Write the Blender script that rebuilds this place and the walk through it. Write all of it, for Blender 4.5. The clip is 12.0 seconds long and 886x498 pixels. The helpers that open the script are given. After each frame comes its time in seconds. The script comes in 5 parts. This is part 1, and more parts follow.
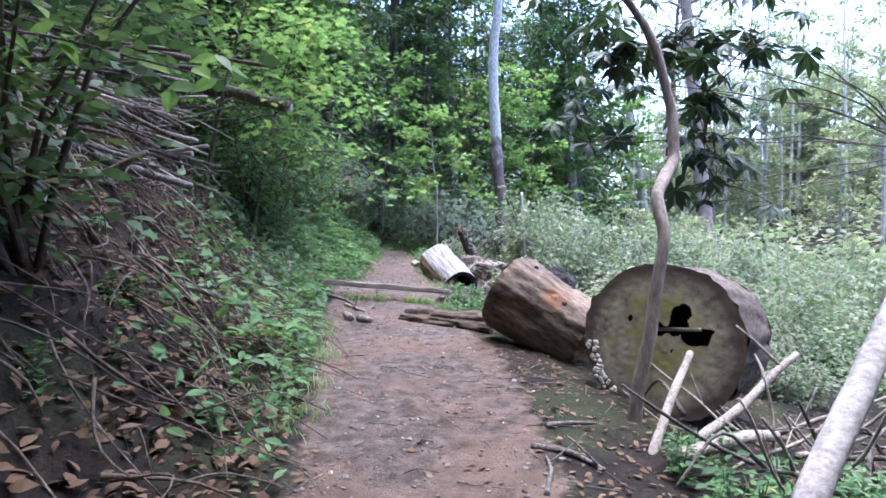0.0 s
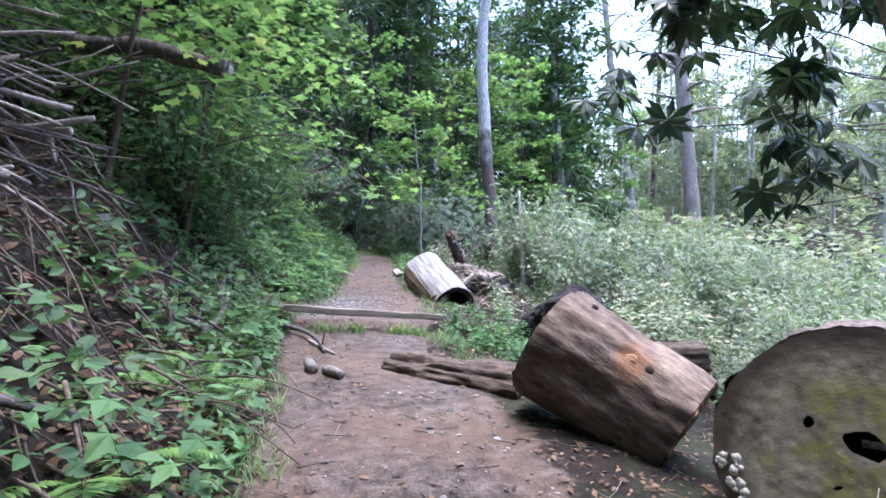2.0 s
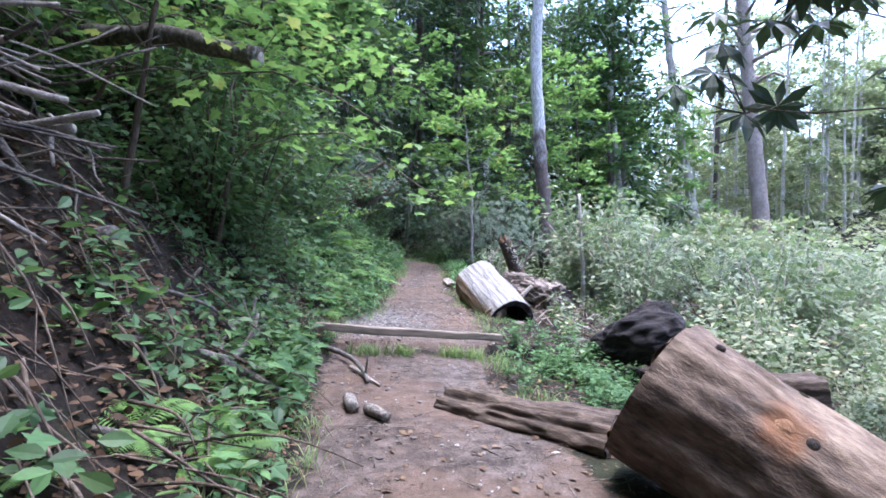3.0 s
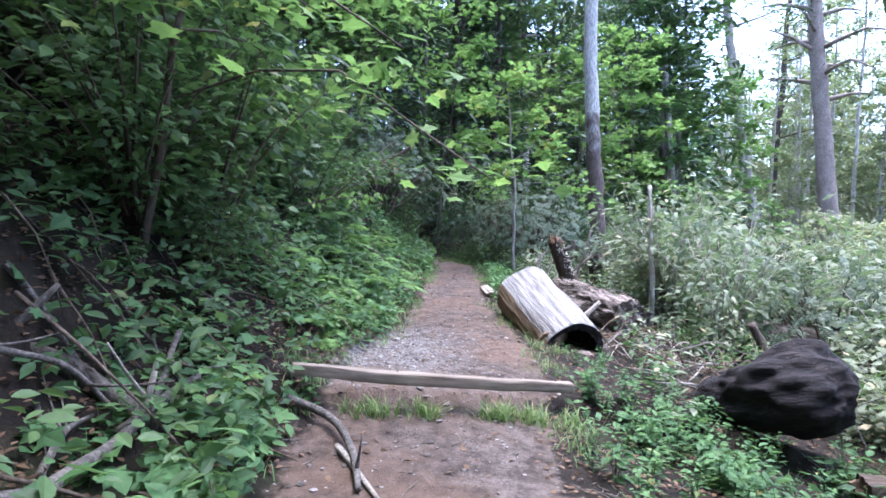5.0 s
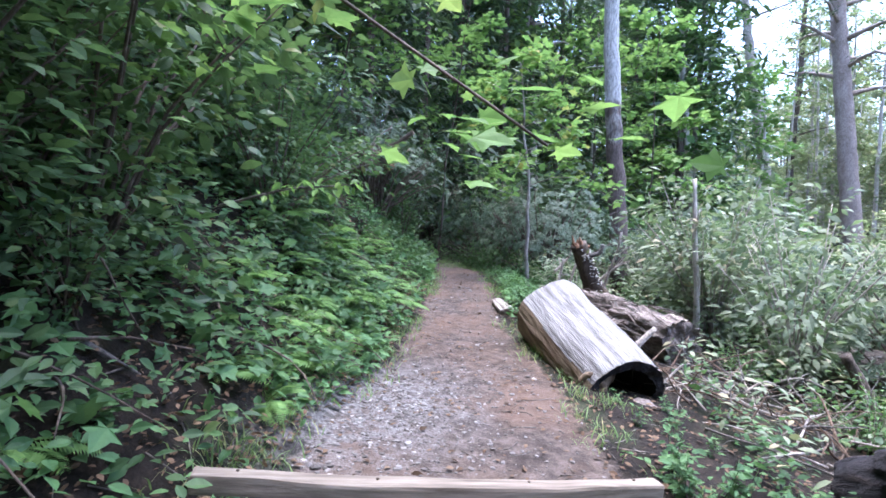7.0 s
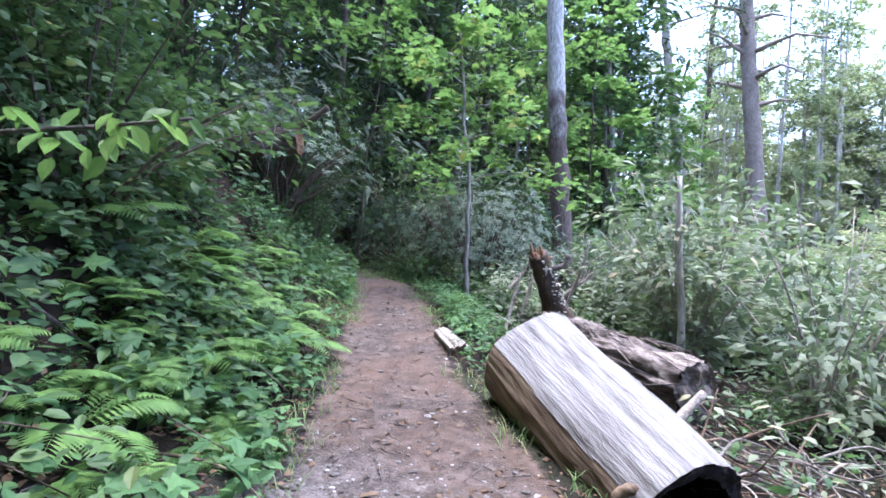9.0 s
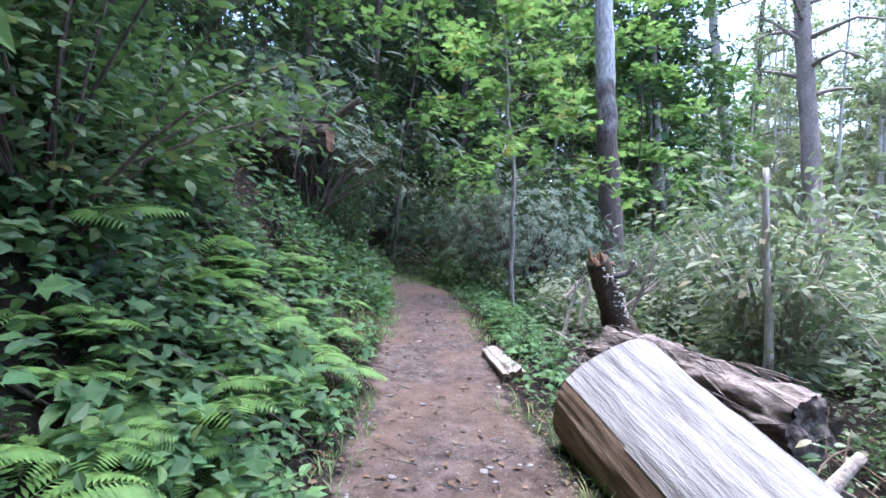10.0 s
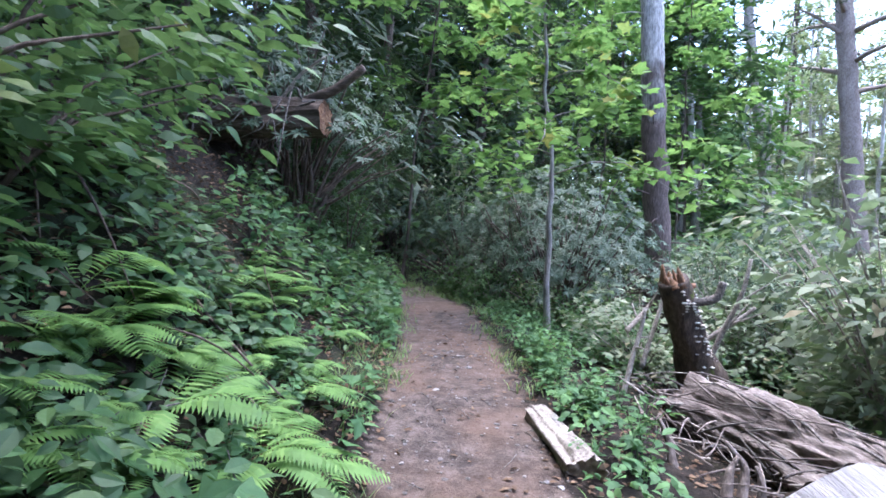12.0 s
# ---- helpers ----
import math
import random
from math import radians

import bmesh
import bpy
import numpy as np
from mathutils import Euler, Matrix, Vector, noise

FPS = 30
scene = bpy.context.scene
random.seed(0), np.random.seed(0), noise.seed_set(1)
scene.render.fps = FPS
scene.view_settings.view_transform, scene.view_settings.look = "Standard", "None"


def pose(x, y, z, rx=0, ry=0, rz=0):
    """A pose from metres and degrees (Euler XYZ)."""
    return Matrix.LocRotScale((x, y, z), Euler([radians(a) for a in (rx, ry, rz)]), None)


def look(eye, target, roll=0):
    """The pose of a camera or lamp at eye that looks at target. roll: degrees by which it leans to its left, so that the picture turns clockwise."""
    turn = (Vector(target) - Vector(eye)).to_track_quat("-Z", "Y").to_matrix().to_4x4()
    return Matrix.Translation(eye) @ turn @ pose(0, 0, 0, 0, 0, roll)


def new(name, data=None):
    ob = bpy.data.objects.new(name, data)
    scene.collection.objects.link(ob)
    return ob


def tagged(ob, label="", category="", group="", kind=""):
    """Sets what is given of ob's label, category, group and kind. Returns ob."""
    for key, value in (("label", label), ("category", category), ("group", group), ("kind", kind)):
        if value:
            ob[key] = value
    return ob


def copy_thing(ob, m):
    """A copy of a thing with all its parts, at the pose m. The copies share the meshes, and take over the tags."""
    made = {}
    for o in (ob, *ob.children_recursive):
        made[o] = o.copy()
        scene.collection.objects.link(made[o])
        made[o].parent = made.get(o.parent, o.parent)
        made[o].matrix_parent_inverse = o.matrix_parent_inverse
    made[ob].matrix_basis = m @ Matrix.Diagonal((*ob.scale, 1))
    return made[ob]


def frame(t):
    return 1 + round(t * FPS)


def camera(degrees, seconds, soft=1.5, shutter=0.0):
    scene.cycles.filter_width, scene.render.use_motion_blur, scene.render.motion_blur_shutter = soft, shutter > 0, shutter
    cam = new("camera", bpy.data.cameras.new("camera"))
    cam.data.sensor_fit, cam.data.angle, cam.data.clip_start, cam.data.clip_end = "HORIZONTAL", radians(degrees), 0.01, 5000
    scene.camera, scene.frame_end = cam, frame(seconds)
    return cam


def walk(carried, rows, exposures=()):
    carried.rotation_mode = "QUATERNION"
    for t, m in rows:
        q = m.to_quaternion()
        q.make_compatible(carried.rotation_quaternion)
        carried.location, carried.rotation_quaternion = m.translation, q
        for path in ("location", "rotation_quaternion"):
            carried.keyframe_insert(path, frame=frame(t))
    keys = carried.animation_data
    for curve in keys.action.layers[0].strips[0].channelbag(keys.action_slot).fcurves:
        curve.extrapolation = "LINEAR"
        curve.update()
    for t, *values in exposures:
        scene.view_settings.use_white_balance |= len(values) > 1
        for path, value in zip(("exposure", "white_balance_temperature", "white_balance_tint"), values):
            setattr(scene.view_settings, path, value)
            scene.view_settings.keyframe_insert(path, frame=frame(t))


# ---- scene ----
cam = camera(78.0, 12.0, 1.65)
SKY, SUN, STOPS = 0.15, 1.15, 2.92
PATH = [
    (0, (0.717, -0.853, 1.919), (0.593, 1.143, 1.891), 0.6),
    (0.5, (0.564, -0.114, 1.962), (0.469, 1.883, 1.929), 0.5),
    (1, (0.421, 0.425, 2.06), (0.378, 2.424, 2.028), 0.7),
    (1.5, (0.349, 0.862, 2.196), (0.341, 2.862, 2.167), 1.1),
    (2, (0.322, 1.372, 2.129), (0.283, 3.371, 2.094), 0.8),
    (2.5, (0.268, 1.885, 2.2), (0.088, 3.877, 2.173), 0.7),
    (2.7, (0.228, 2.031, 2.217), (0.014, 4.019, 2.193), 0.6),
    (4.3, (-0.111, 3.913, 2.14), (-0.305, 5.904, 2.11), 1.4),
    (4.5, (-0.135, 4.129, 2.133), (-0.357, 6.117, 2.097), 1.6),
    (5, (-0.204, 4.617, 2.25), (-0.534, 6.589, 2.211), 1.9),
    (5.5, (-0.271, 5.076, 2.257), (-0.598, 7.048, 2.215), 1.9),
    (6, (-0.393, 5.593, 2.196), (-0.727, 7.565, 2.155), 2.0),
    (6.5, (-0.507, 6.002, 2.346), (-0.881, 7.966, 2.304), 2.1),
    (7, (-0.565, 6.419, 2.317), (-0.899, 8.391, 2.276), 2.1),
    (7.2, (-0.576, 6.595, 2.318), (-0.887, 8.57, 2.275), 2.1),
    (8.8, (-1.039, 8.489, 2.37), (-1.083, 10.489, 2.338), 2.6),
    (9, (-1.093, 8.706, 2.402), (-1.12, 10.706, 2.379), 2.5),
    (9.5, (-1.203, 9.165, 2.436), (-1.28, 11.163, 2.413), 2.3),
    (10, (-1.266, 9.576, 2.463), (-1.416, 11.57, 2.434), 2.1),
    (10.5, (-1.367, 9.797, 2.654), (-1.699, 11.769, 2.614), 2.4),
    (11, (-1.406, 10.171, 2.614), (-1.759, 12.14, 2.571), 2.2),
    (11.5, (-1.477, 10.749, 2.478), (-1.745, 12.731, 2.436), 2.5),
    (12, (-1.534, 11.274, 2.565), (-1.728, 13.264, 2.535), 2.9),
]
walk(cam, [(t, look(eye, target, roll)) for t, eye, target, roll in PATH], [(0.0, STOPS, 5450, 19), (12.0, STOPS, 5450, 19)])

# ---- world, sun, exposure ----
world = bpy.data.worlds.new("world")
scene.world = world
world.use_nodes = True
wn, wl = world.node_tree.nodes, world.node_tree.links
sky = wn.new("ShaderNodeTexSky")
sky.sky_type, sky.sun_disc = "NISHITA", False
sky.sun_elevation, sky.sun_rotation = radians(81), radians(50)
sky.air_density, sky.dust_density, sky.ozone_density = 1.0, 3.0, 1.0
wl.new(sky.outputs[0], wn["Background"].inputs[0])
wn["Background"].inputs[1].default_value = SKY
sun = new("sun", bpy.data.lights.new("sun", "SUN"))
sun.data.energy, sun.data.angle, sun.data.color = SUN, radians(40), (1.0, 0.97, 0.93)
sun.matrix_world = look((3.0, 2.5, 25), (0, 0, 0))

# ---- materials ----


class Nodes:
    """A node material under construction."""

    def __init__(self, name):
        self.mat = bpy.data.materials.new(name)
        self.mat.use_nodes = True
        self.t = self.mat.node_tree
        self.bsdf = self.t.nodes["Principled BSDF"]
        self.out = self.t.nodes["Material Output"]

    def add(self, kind, **values):
        n = self.t.nodes.new(kind)
        for k, v in values.items():
            n.inputs[k].default_value = v
        return n

    def link(self, a, b):
        self.t.links.new(a, b)

    def noise(self, scale, stretch=(1, 1, 1), detail=5.0, rough=0.6, space="Object"):
        tc = self.add("ShaderNodeTexCoord")
        mp = self.add("ShaderNodeMapping")
        mp.inputs["Scale"].default_value = stretch
        self.link(tc.outputs[space], mp.inputs[0])
        n = self.add("ShaderNodeTexNoise", Scale=scale, Detail=detail, Roughness=rough)
        self.link(mp.outputs[0], n.inputs["Vector"])
        return n.outputs[0]

    def ramp(self, fac, stops):
        r = self.add("ShaderNodeValToRGB")
        els = r.color_ramp.elements
        while len(els) < len(stops):
            els.new(0.5)
        for e, (p, c) in zip(els, stops):
            e.position, e.color = p, (*c, 1)
        self.link(fac, r.inputs[0])
        return r.outputs[0]

    def mix(self, fac, a, b, mode="MIX"):
        m = self.t.nodes.new("ShaderNodeMix")
        m.data_type, m.blend_type = "RGBA", mode
        for sock, v in ((m.inputs[0], fac), (m.inputs[6], a), (m.inputs[7], b)):
            if isinstance(v, (int, float)):
                sock.default_value = v
            elif isinstance(v, tuple):
                sock.default_value = (*v, 1)
            else:
                self.link(v, sock)
        return m.outputs[2]

    def math(self, op, a, b=0.0):
        m = self.t.nodes.new("ShaderNodeMath")
        m.operation = op
        for sock, v in zip(m.inputs, (a, b)):
            if isinstance(v, (int, float)):
                sock.default_value = v
            else:
                self.link(v, sock)
        return m.outputs[0]

    def finish(self, colour, rough=0.8, bump=None, depth=0.01, spec=0.3):
        self.link(colour, self.bsdf.inputs["Base Color"])
        self.bsdf.inputs["Roughness"].default_value = rough
        self.bsdf.inputs["Specular IOR Level"].default_value = spec
        if bump is not None:
            b = self.add("ShaderNodeBump", Strength=0.9, Distance=depth)
            self.link(bump, b.inputs["Height"])
            self.link(b.outputs[0], self.bsdf.inputs["Normal"])
        return self.mat


def bark(name, dark, mid, light, scale=9.0, stretch=(1, 1, 0.25), depth=0.02, moss=None, moss_at=0.62):
    n = Nodes(name)
    fine = n.noise(scale * 3, stretch, 6, 0.7)
    broad = n.noise(scale * 0.25, (1, 1, 0.6), 3)
    both = n.math("ADD", n.math("MULTIPLY", fine, 0.65), n.math("MULTIPLY", broad, 0.35))
    c = n.ramp(both, [(0.34, dark), (0.5, mid), (0.64, light)])
    if moss:
        patch = n.ramp(n.noise(scale * 0.3, (1, 1, 0.8), 5, 0.7), [(moss_at, (0, 0, 0)), (moss_at + 0.08, (1, 1, 1))])
        c = n.mix(patch, c, moss)
    info = n.add("ShaderNodeObjectInfo")
    c = n.mix(0.35, c, n.ramp(info.outputs["Random"], [(0, (0.35, 0.35, 0.35)), (1, (0.75, 0.72, 0.68))]), "OVERLAY")
    return n.finish(c, 0.85, fine, depth)


def foliage(name, tones, trans=0.35, rough=0.45, cool=True):
    """Leaves: tone varies from leaf to leaf and from plant to plant; some light shines through."""
    tones = [(q, (r * 1.12 + .035 * g, g * .92, bl + .095 * g)) for q, (r, g, bl) in tones] if cool else tones
    n = Nodes(name)
    geo = n.add("ShaderNodeNewGeometry")
    info = n.add("ShaderNodeObjectInfo")
    pick = n.math("ADD", n.math("MULTIPLY", geo.outputs["Random Per Island"], 0.75), n.math("MULTIPLY", info.outputs["Random"], 0.25))
    c = n.ramp(pick, tones)
    c = n.mix(0.35, c, n.ramp(n.noise(30), [(0.3, (0.3, 0.3, 0.3)), (0.7, (0.7, 0.7, 0.7))]), "OVERLAY")
    mat = n.finish(c, rough + .08, n.noise(60, detail=2), 0.002, 0.25)
    tr = n.add("ShaderNodeBsdfTranslucent")
    n.link(n.mix(0.5, c, (0.18, 0.31, 0.08) if cool else (0.2, 0.14, 0.08), "MIX"), tr.inputs[0])
    mx = n.add("ShaderNodeMixShader")
    mx.inputs[0].default_value = trans
    n.link(n.bsdf.outputs[0], mx.inputs[1])
    n.link(tr.outputs[0], mx.inputs[2])
    n.link(mx.outputs[0], n.out.inputs[0])
    return mat


M_BARK_GREY = bark("bark_grey", (0.09, 0.08, 0.07), (0.24, 0.215, 0.19), (0.42, 0.39, 0.35))


def two_tone_bark(name, low, high, turn):
    """Furrowed bark, red-brown on the butt and grey above the height turn."""
    n = Nodes(name)
    fine, broad = n.noise(26, (1, 1, 0.25), 6, 0.7), n.noise(2.2, (1, 1, 0.6), 3)
    tc, sep = n.add("ShaderNodeTexCoord"), n.add("ShaderNodeSeparateXYZ")
    n.link(tc.outputs["Object"], sep.inputs[0])
    z = n.math("ADD", sep.outputs[2], n.math("MULTIPLY", n.math("SUBTRACT", broad, 0.5), 5.0))
    k = n.math("DIVIDE", n.math("SUBTRACT", z, turn - .6), 1.2)
    grain = lambda c: n.ramp(fine, [(0.34, tuple(v * .4 for v in c)), (0.52, c), (0.68, tuple(v * 1.6 for v in c))])
    return n.finish(n.mix(n.ramp(k, [(0, (0, 0, 0)), (1, (1, 1, 1))]), grain(low), grain(high)), 0.85, fine, 0.03)


M_BARK_TALL = two_tone_bark("bark_two_tone", (0.12, 0.09, 0.077), (0.46, 0.44, 0.41), 5.4)
M_BARK_PALE = bark("bark_pale", (0.16, 0.14, 0.12), (0.42, 0.38, 0.33), (0.66, 0.62, 0.56), 8)
M_BARK_TAN = bark("bark_tan", (0.09, 0.07, 0.06), (0.23, 0.19, 0.16), (0.37, 0.32, 0.28), 10)
M_BARK_DARK = bark("bark_dark", (0.025, 0.02, 0.015), (0.085, 0.065, 0.05), (0.19, 0.15, 0.12), 9)
M_BARK_PINE = bark("bark_pine", (0.10, 0.075, 0.06), (0.24, 0.19, 0.16), (0.38, 0.32, 0.28), 7, (1, 1, 0.35), 0.03)
M_STICK = bark("stick_bark", (0.028, 0.025, 0.023), (0.10, 0.09, 0.08), (0.25, 0.225, 0.20), 12, (1, 1, 1))
M_STICK_PALE = bark("stick_bare", (0.12, 0.10, 0.085), (0.29, 0.255, 0.22), (0.46, 0.42, 0.37), 12, (1, 1, 1))
M_BROWNWOOD = bark("barkless_brown_wood", (0.025, 0.015, 0.010), (0.10, 0.066, 0.044), (0.23, 0.165, 0.11), 4, (1, 1, 0.22), 0.02)
M_MOSSLOG = bark("mossy_bark", (0.022, 0.016, 0.012), (0.075, 0.054, 0.04), (0.16, 0.12, 0.09), 9, (1, 1, 0.3), 0.02, (0.10, 0.13, 0.02), 0.6)
M_CHAR = bark("charred_wood", (0.006, 0.006, 0.007), (0.014, 0.012, 0.014), (0.052, 0.041, 0.038), 6, (1, 1, 0.3), 0.06)
M_WHITEWOOD = bark("bleached_wood", (0.05, 0.042, 0.036), (0.185, 0.179, 0.175), (0.27, 0.266, 0.262), 4.5, (1, 1, 0.10), 0.05)
M_TANWOOD = bark("tan_weathered_wood", (0.05, 0.033, 0.02), (0.17, 0.12, 0.08), (0.36, 0.28, 0.19), 5, (1, 1, 0.1), 0.02)
M_TIMBER = bark("step_timber", (0.065, 0.05, 0.037), (0.165, 0.137, 0.108), (0.27, 0.235, 0.195), 8, (1, 1, 0.06), 0.008)
M_ROTTEN = bark("rotten_bark", (0.04, 0.031, 0.026), (0.165, 0.135, 0.118), (0.36, 0.31, 0.275), 10, (1, 1, 0.3), 0.03, (0.11, 0.12, 0.02), 0.66)
M_REDROT = bark("red_rotten_wood", (0.035, 0.016, 0.01), (0.16, 0.085, 0.045), (0.32, 0.20, 0.11), 8, (1, 1, 0.3), 0.03)
# near-black: the shade inside hollows is put into the colour; dark small knots too
M_HOLLOW_SHADE_KNOT = bark("hollow_shade_knot", (0.004, 0.003, 0.003), (0.012, 0.009, 0.007), (0.03, 0.022, 0.016), 8, (1, 1, 1))
M_LICHEN = bark("lichened_bark", (0.02, 0.017, 0.014), (0.085, 0.072, 0.06), (0.2, 0.175, 0.15), 9, (1, 1, 0.4), 0.02, (0.36, 0.36, 0.33), 0.57)
M_BIRCH = bark("birch_bark", (0.10, 0.09, 0.085), (0.25, 0.235, 0.22), (0.38, 0.36, 0.345), 9, (1, 1, 1.5), 0.006)
M_FUNGUS = bark("fungus_white", (0.42, 0.38, 0.32), (0.62, 0.58, 0.5), (0.78, 0.75, 0.68), 20, (1, 1, 1), 0.005)

OVAL_TONES = [(0.0, (0.030, 0.075, 0.022)), (0.45, (0.055, 0.145, 0.035)), (0.8, (0.10, 0.22, 0.045)), (1.0, (0.20, 0.26, 0.05))]
M_LEAF = foliage("shrub_leaf", OVAL_TONES)
M_LEAF_BANK = foliage("dark_shrub_leaf", [(0.0, (0.02, 0.05, 0.017)), (0.5, (0.04, 0.10, 0.028)), (0.88, (0.075, 0.16, 0.038)), (1.0, (0.16, 0.17, 0.035))], 0.3)
M_LEAF_BRIGHT = foliage("bright_leaf", [(0.0, (0.06, 0.15, 0.02)), (0.5, (0.11, 0.27, 0.035)), (0.9, (0.19, 0.36, 0.05)), (1.0, (0.36, 0.34, 0.05))], 0.5)
M_LEAF_DARK = foliage("evergreen_leaf", [(0.0, (0.026, 0.06, 0.028)), (0.5, (0.06, 0.115, 0.052)), (1.0, (0.115, 0.17, 0.088))], 0.15, 0.42)
M_LEAF_MAG = foliage("magnolia_leaf", [(0.0, (0.014, 0.034, 0.018)), (0.6, (0.03, 0.062, 0.032)), (1.0, (0.06, 0.10, 0.045))], 0.1, 0.4)
M_LEAF_GREY = foliage("laurel_leaf", [(0.0, (0.07, 0.12, 0.055)), (0.4, (0.145, 0.22, 0.105)), (0.85, (0.22, 0.31, 0.155)), (1.0, (0.34, 0.33, 0.15))], 0.35, 0.52)
M_LEAF_LOW = foliage("herb_leaf", [(0.0, (0.026, 0.08, 0.02)), (0.5, (0.055, 0.155, 0.04)), (0.95, (0.10, 0.24, 0.055)), (1.0, (0.30, 0.27, 0.06))], 0.35, 0.5)
M_FERN = foliage("fern_frond", [(0.0, (0.07, 0.18, 0.03)), (0.6, (0.12, 0.28, 0.04)), (1.0, (0.18, 0.36, 0.06))], 0.4, 0.5)
M_GRASS = foliage("grass_blade", [(0.0, (0.07, 0.16, 0.035)), (0.7, (0.14, 0.26, 0.06)), (1.0, (0.32, 0.30, 0.12))], 0.35, 0.5)
# leaf tones paled so the colour itself carries distance haze and sunlight
M_FAR_HAZE = foliage("distant_leaf_haze", [(0.0, (0.12, 0.18, 0.08)), (0.5, (0.22, 0.30, 0.13)), (1.0, (0.38, 0.42, 0.19))], 0.45, 0.5)
M_NEEDLE = foliage("needle_spray", [(0.0, (0.016, 0.038, 0.018)), (0.6, (0.035, 0.075, 0.033)), (1.0, (0.07, 0.13, 0.05))], 0.15, 0.5)
M_LITTER = foliage("dead_leaf", [(0.0, (0.04, 0.024, 0.014)), (0.5, (0.105, 0.063, 0.035)), (0.93, (0.17, 0.115, 0.07)), (1.0, (0.36, 0.25, 0.06))], 0.1, 0.7, False)


def stone_material():
    n = Nodes("stone")
    geo, info = n.add("ShaderNodeNewGeometry"), n.add("ShaderNodeObjectInfo")
    pick = n.math("FRACT", n.math("ADD", geo.outputs["Random Per Island"], info.outputs["Random"]))
    c = n.ramp(pick, [(0, (0.07, 0.06, 0.052)), (0.5, (0.12, 0.105, 0.095)), (0.9, (0.19, 0.175, 0.165)), (1, (0.32, 0.30, 0.28))])
    c = n.mix(0.4, c, n.ramp(n.noise(40), [(0.3, (0.3, 0.3, 0.3)), (0.7, (0.7, 0.7, 0.7))]), "OVERLAY")
    return n.finish(c, 0.8, n.noise(90), 0.004)


def ground_material():
    n = Nodes("earth")
    fine, mid, broad = n.noise(55, detail=8, rough=0.7), n.noise(7, detail=6, rough=0.65), n.noise(0.9, detail=4)
    dirt = n.ramp(n.math("ADD", n.math("MULTIPLY", mid, 0.6), n.math("MULTIPLY", fine, 0.4)),
                  [(0.37, (0.02, 0.015, 0.012)), (0.5, (0.068, 0.052, 0.043)), (0.64, (0.148, 0.118, 0.10))])
    dirt = n.mix(n.ramp(broad, [(0.42, (0, 0, 0)), (0.62, (1, 1, 1))]), dirt, n.mix(0.55, dirt, (0.125, 0.08, 0.055)))
    # dark humus, taken darker still so its colour carries the bank's shade
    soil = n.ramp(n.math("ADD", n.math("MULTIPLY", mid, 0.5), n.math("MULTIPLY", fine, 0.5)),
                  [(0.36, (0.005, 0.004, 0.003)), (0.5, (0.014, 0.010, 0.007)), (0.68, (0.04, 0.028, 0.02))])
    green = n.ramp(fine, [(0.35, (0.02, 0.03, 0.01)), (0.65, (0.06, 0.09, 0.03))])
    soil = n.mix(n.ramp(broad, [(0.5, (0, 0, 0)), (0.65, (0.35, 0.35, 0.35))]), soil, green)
    grit = n.ramp(fine, [(0.35, (0.06, 0.055, 0.052)), (0.5, (0.14, 0.13, 0.125)), (0.65, (0.25, 0.24, 0.235))])
    t, g = n.add("ShaderNodeAttribute"), n.add("ShaderNodeAttribute")
    t.attribute_name, g.attribute_name = "trail", "gravel"
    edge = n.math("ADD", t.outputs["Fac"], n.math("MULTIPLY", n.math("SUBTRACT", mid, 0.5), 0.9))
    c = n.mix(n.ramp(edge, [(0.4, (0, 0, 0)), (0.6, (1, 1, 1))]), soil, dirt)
    gr = n.math("MULTIPLY", g.outputs["Fac"], n.ramp(mid, [(0.4, (0.25, 0.25, 0.25)), (0.6, (1, 1, 1))]))
    c = n.mix(gr, c, grit)
    return n.finish(c, 0.9, n.math("ADD", fine, mid), 0.02, 0.2)


def face_material(name, rim, ring, heart, moss):
    """A sawn log end: rings round local z, darker rim, moss and grey weathering."""
    n = Nodes(name)
    tc = n.add("ShaderNodeTexCoord")
    sep = n.add("ShaderNodeSeparateXYZ")
    n.link(tc.outputs["Object"], sep.inputs[0])
    r = n.math("SQRT", n.math("ADD", n.math("POWER", sep.outputs[0], 2.0), n.math("POWER", sep.outputs[1], 2.0)))
    wob = n.noise(3.0, detail=4)
    rr = n.math("ADD", r, n.math("MULTIPLY", n.math("SUBTRACT", wob, 0.5), 0.16))
    c = n.ramp(n.math("ADD", n.math("MULTIPLY", n.noise(9, detail=6, rough=0.7), 0.6), n.math("MULTIPLY", wob, 0.4)),
               [(0.36, ring), (0.5, heart), (0.64, tuple(min(1, v * 1.5) for v in heart))])
    c = n.mix(n.ramp(rr, [(0.50, (0, 0, 0)), (0.62, (0.85, 0.85, 0.85))]), c, rim)
    m1 = n.ramp(n.noise(4.5, detail=6, rough=0.7), [(0.46, (0, 0, 0)), (0.6, (1, 1, 1))])
    m2 = n.ramp(rr, [(0.36, (0.9, 0.9, 0.9)), (0.52, (0, 0, 0))])
    c = n.mix(n.math("MULTIPLY", m1, m2), c, moss)
    wave = n.math("SINE", n.math("MULTIPLY", rr, 260.0))
    c = n.mix(n.math("MULTIPLY", n.math("ADD", wave, 1.0), 0.035), c, ring)
    return n.finish(c, 0.85, n.math("ADD", n.noise(90), n.math("MULTIPLY", wave, 0.03)), 0.003)


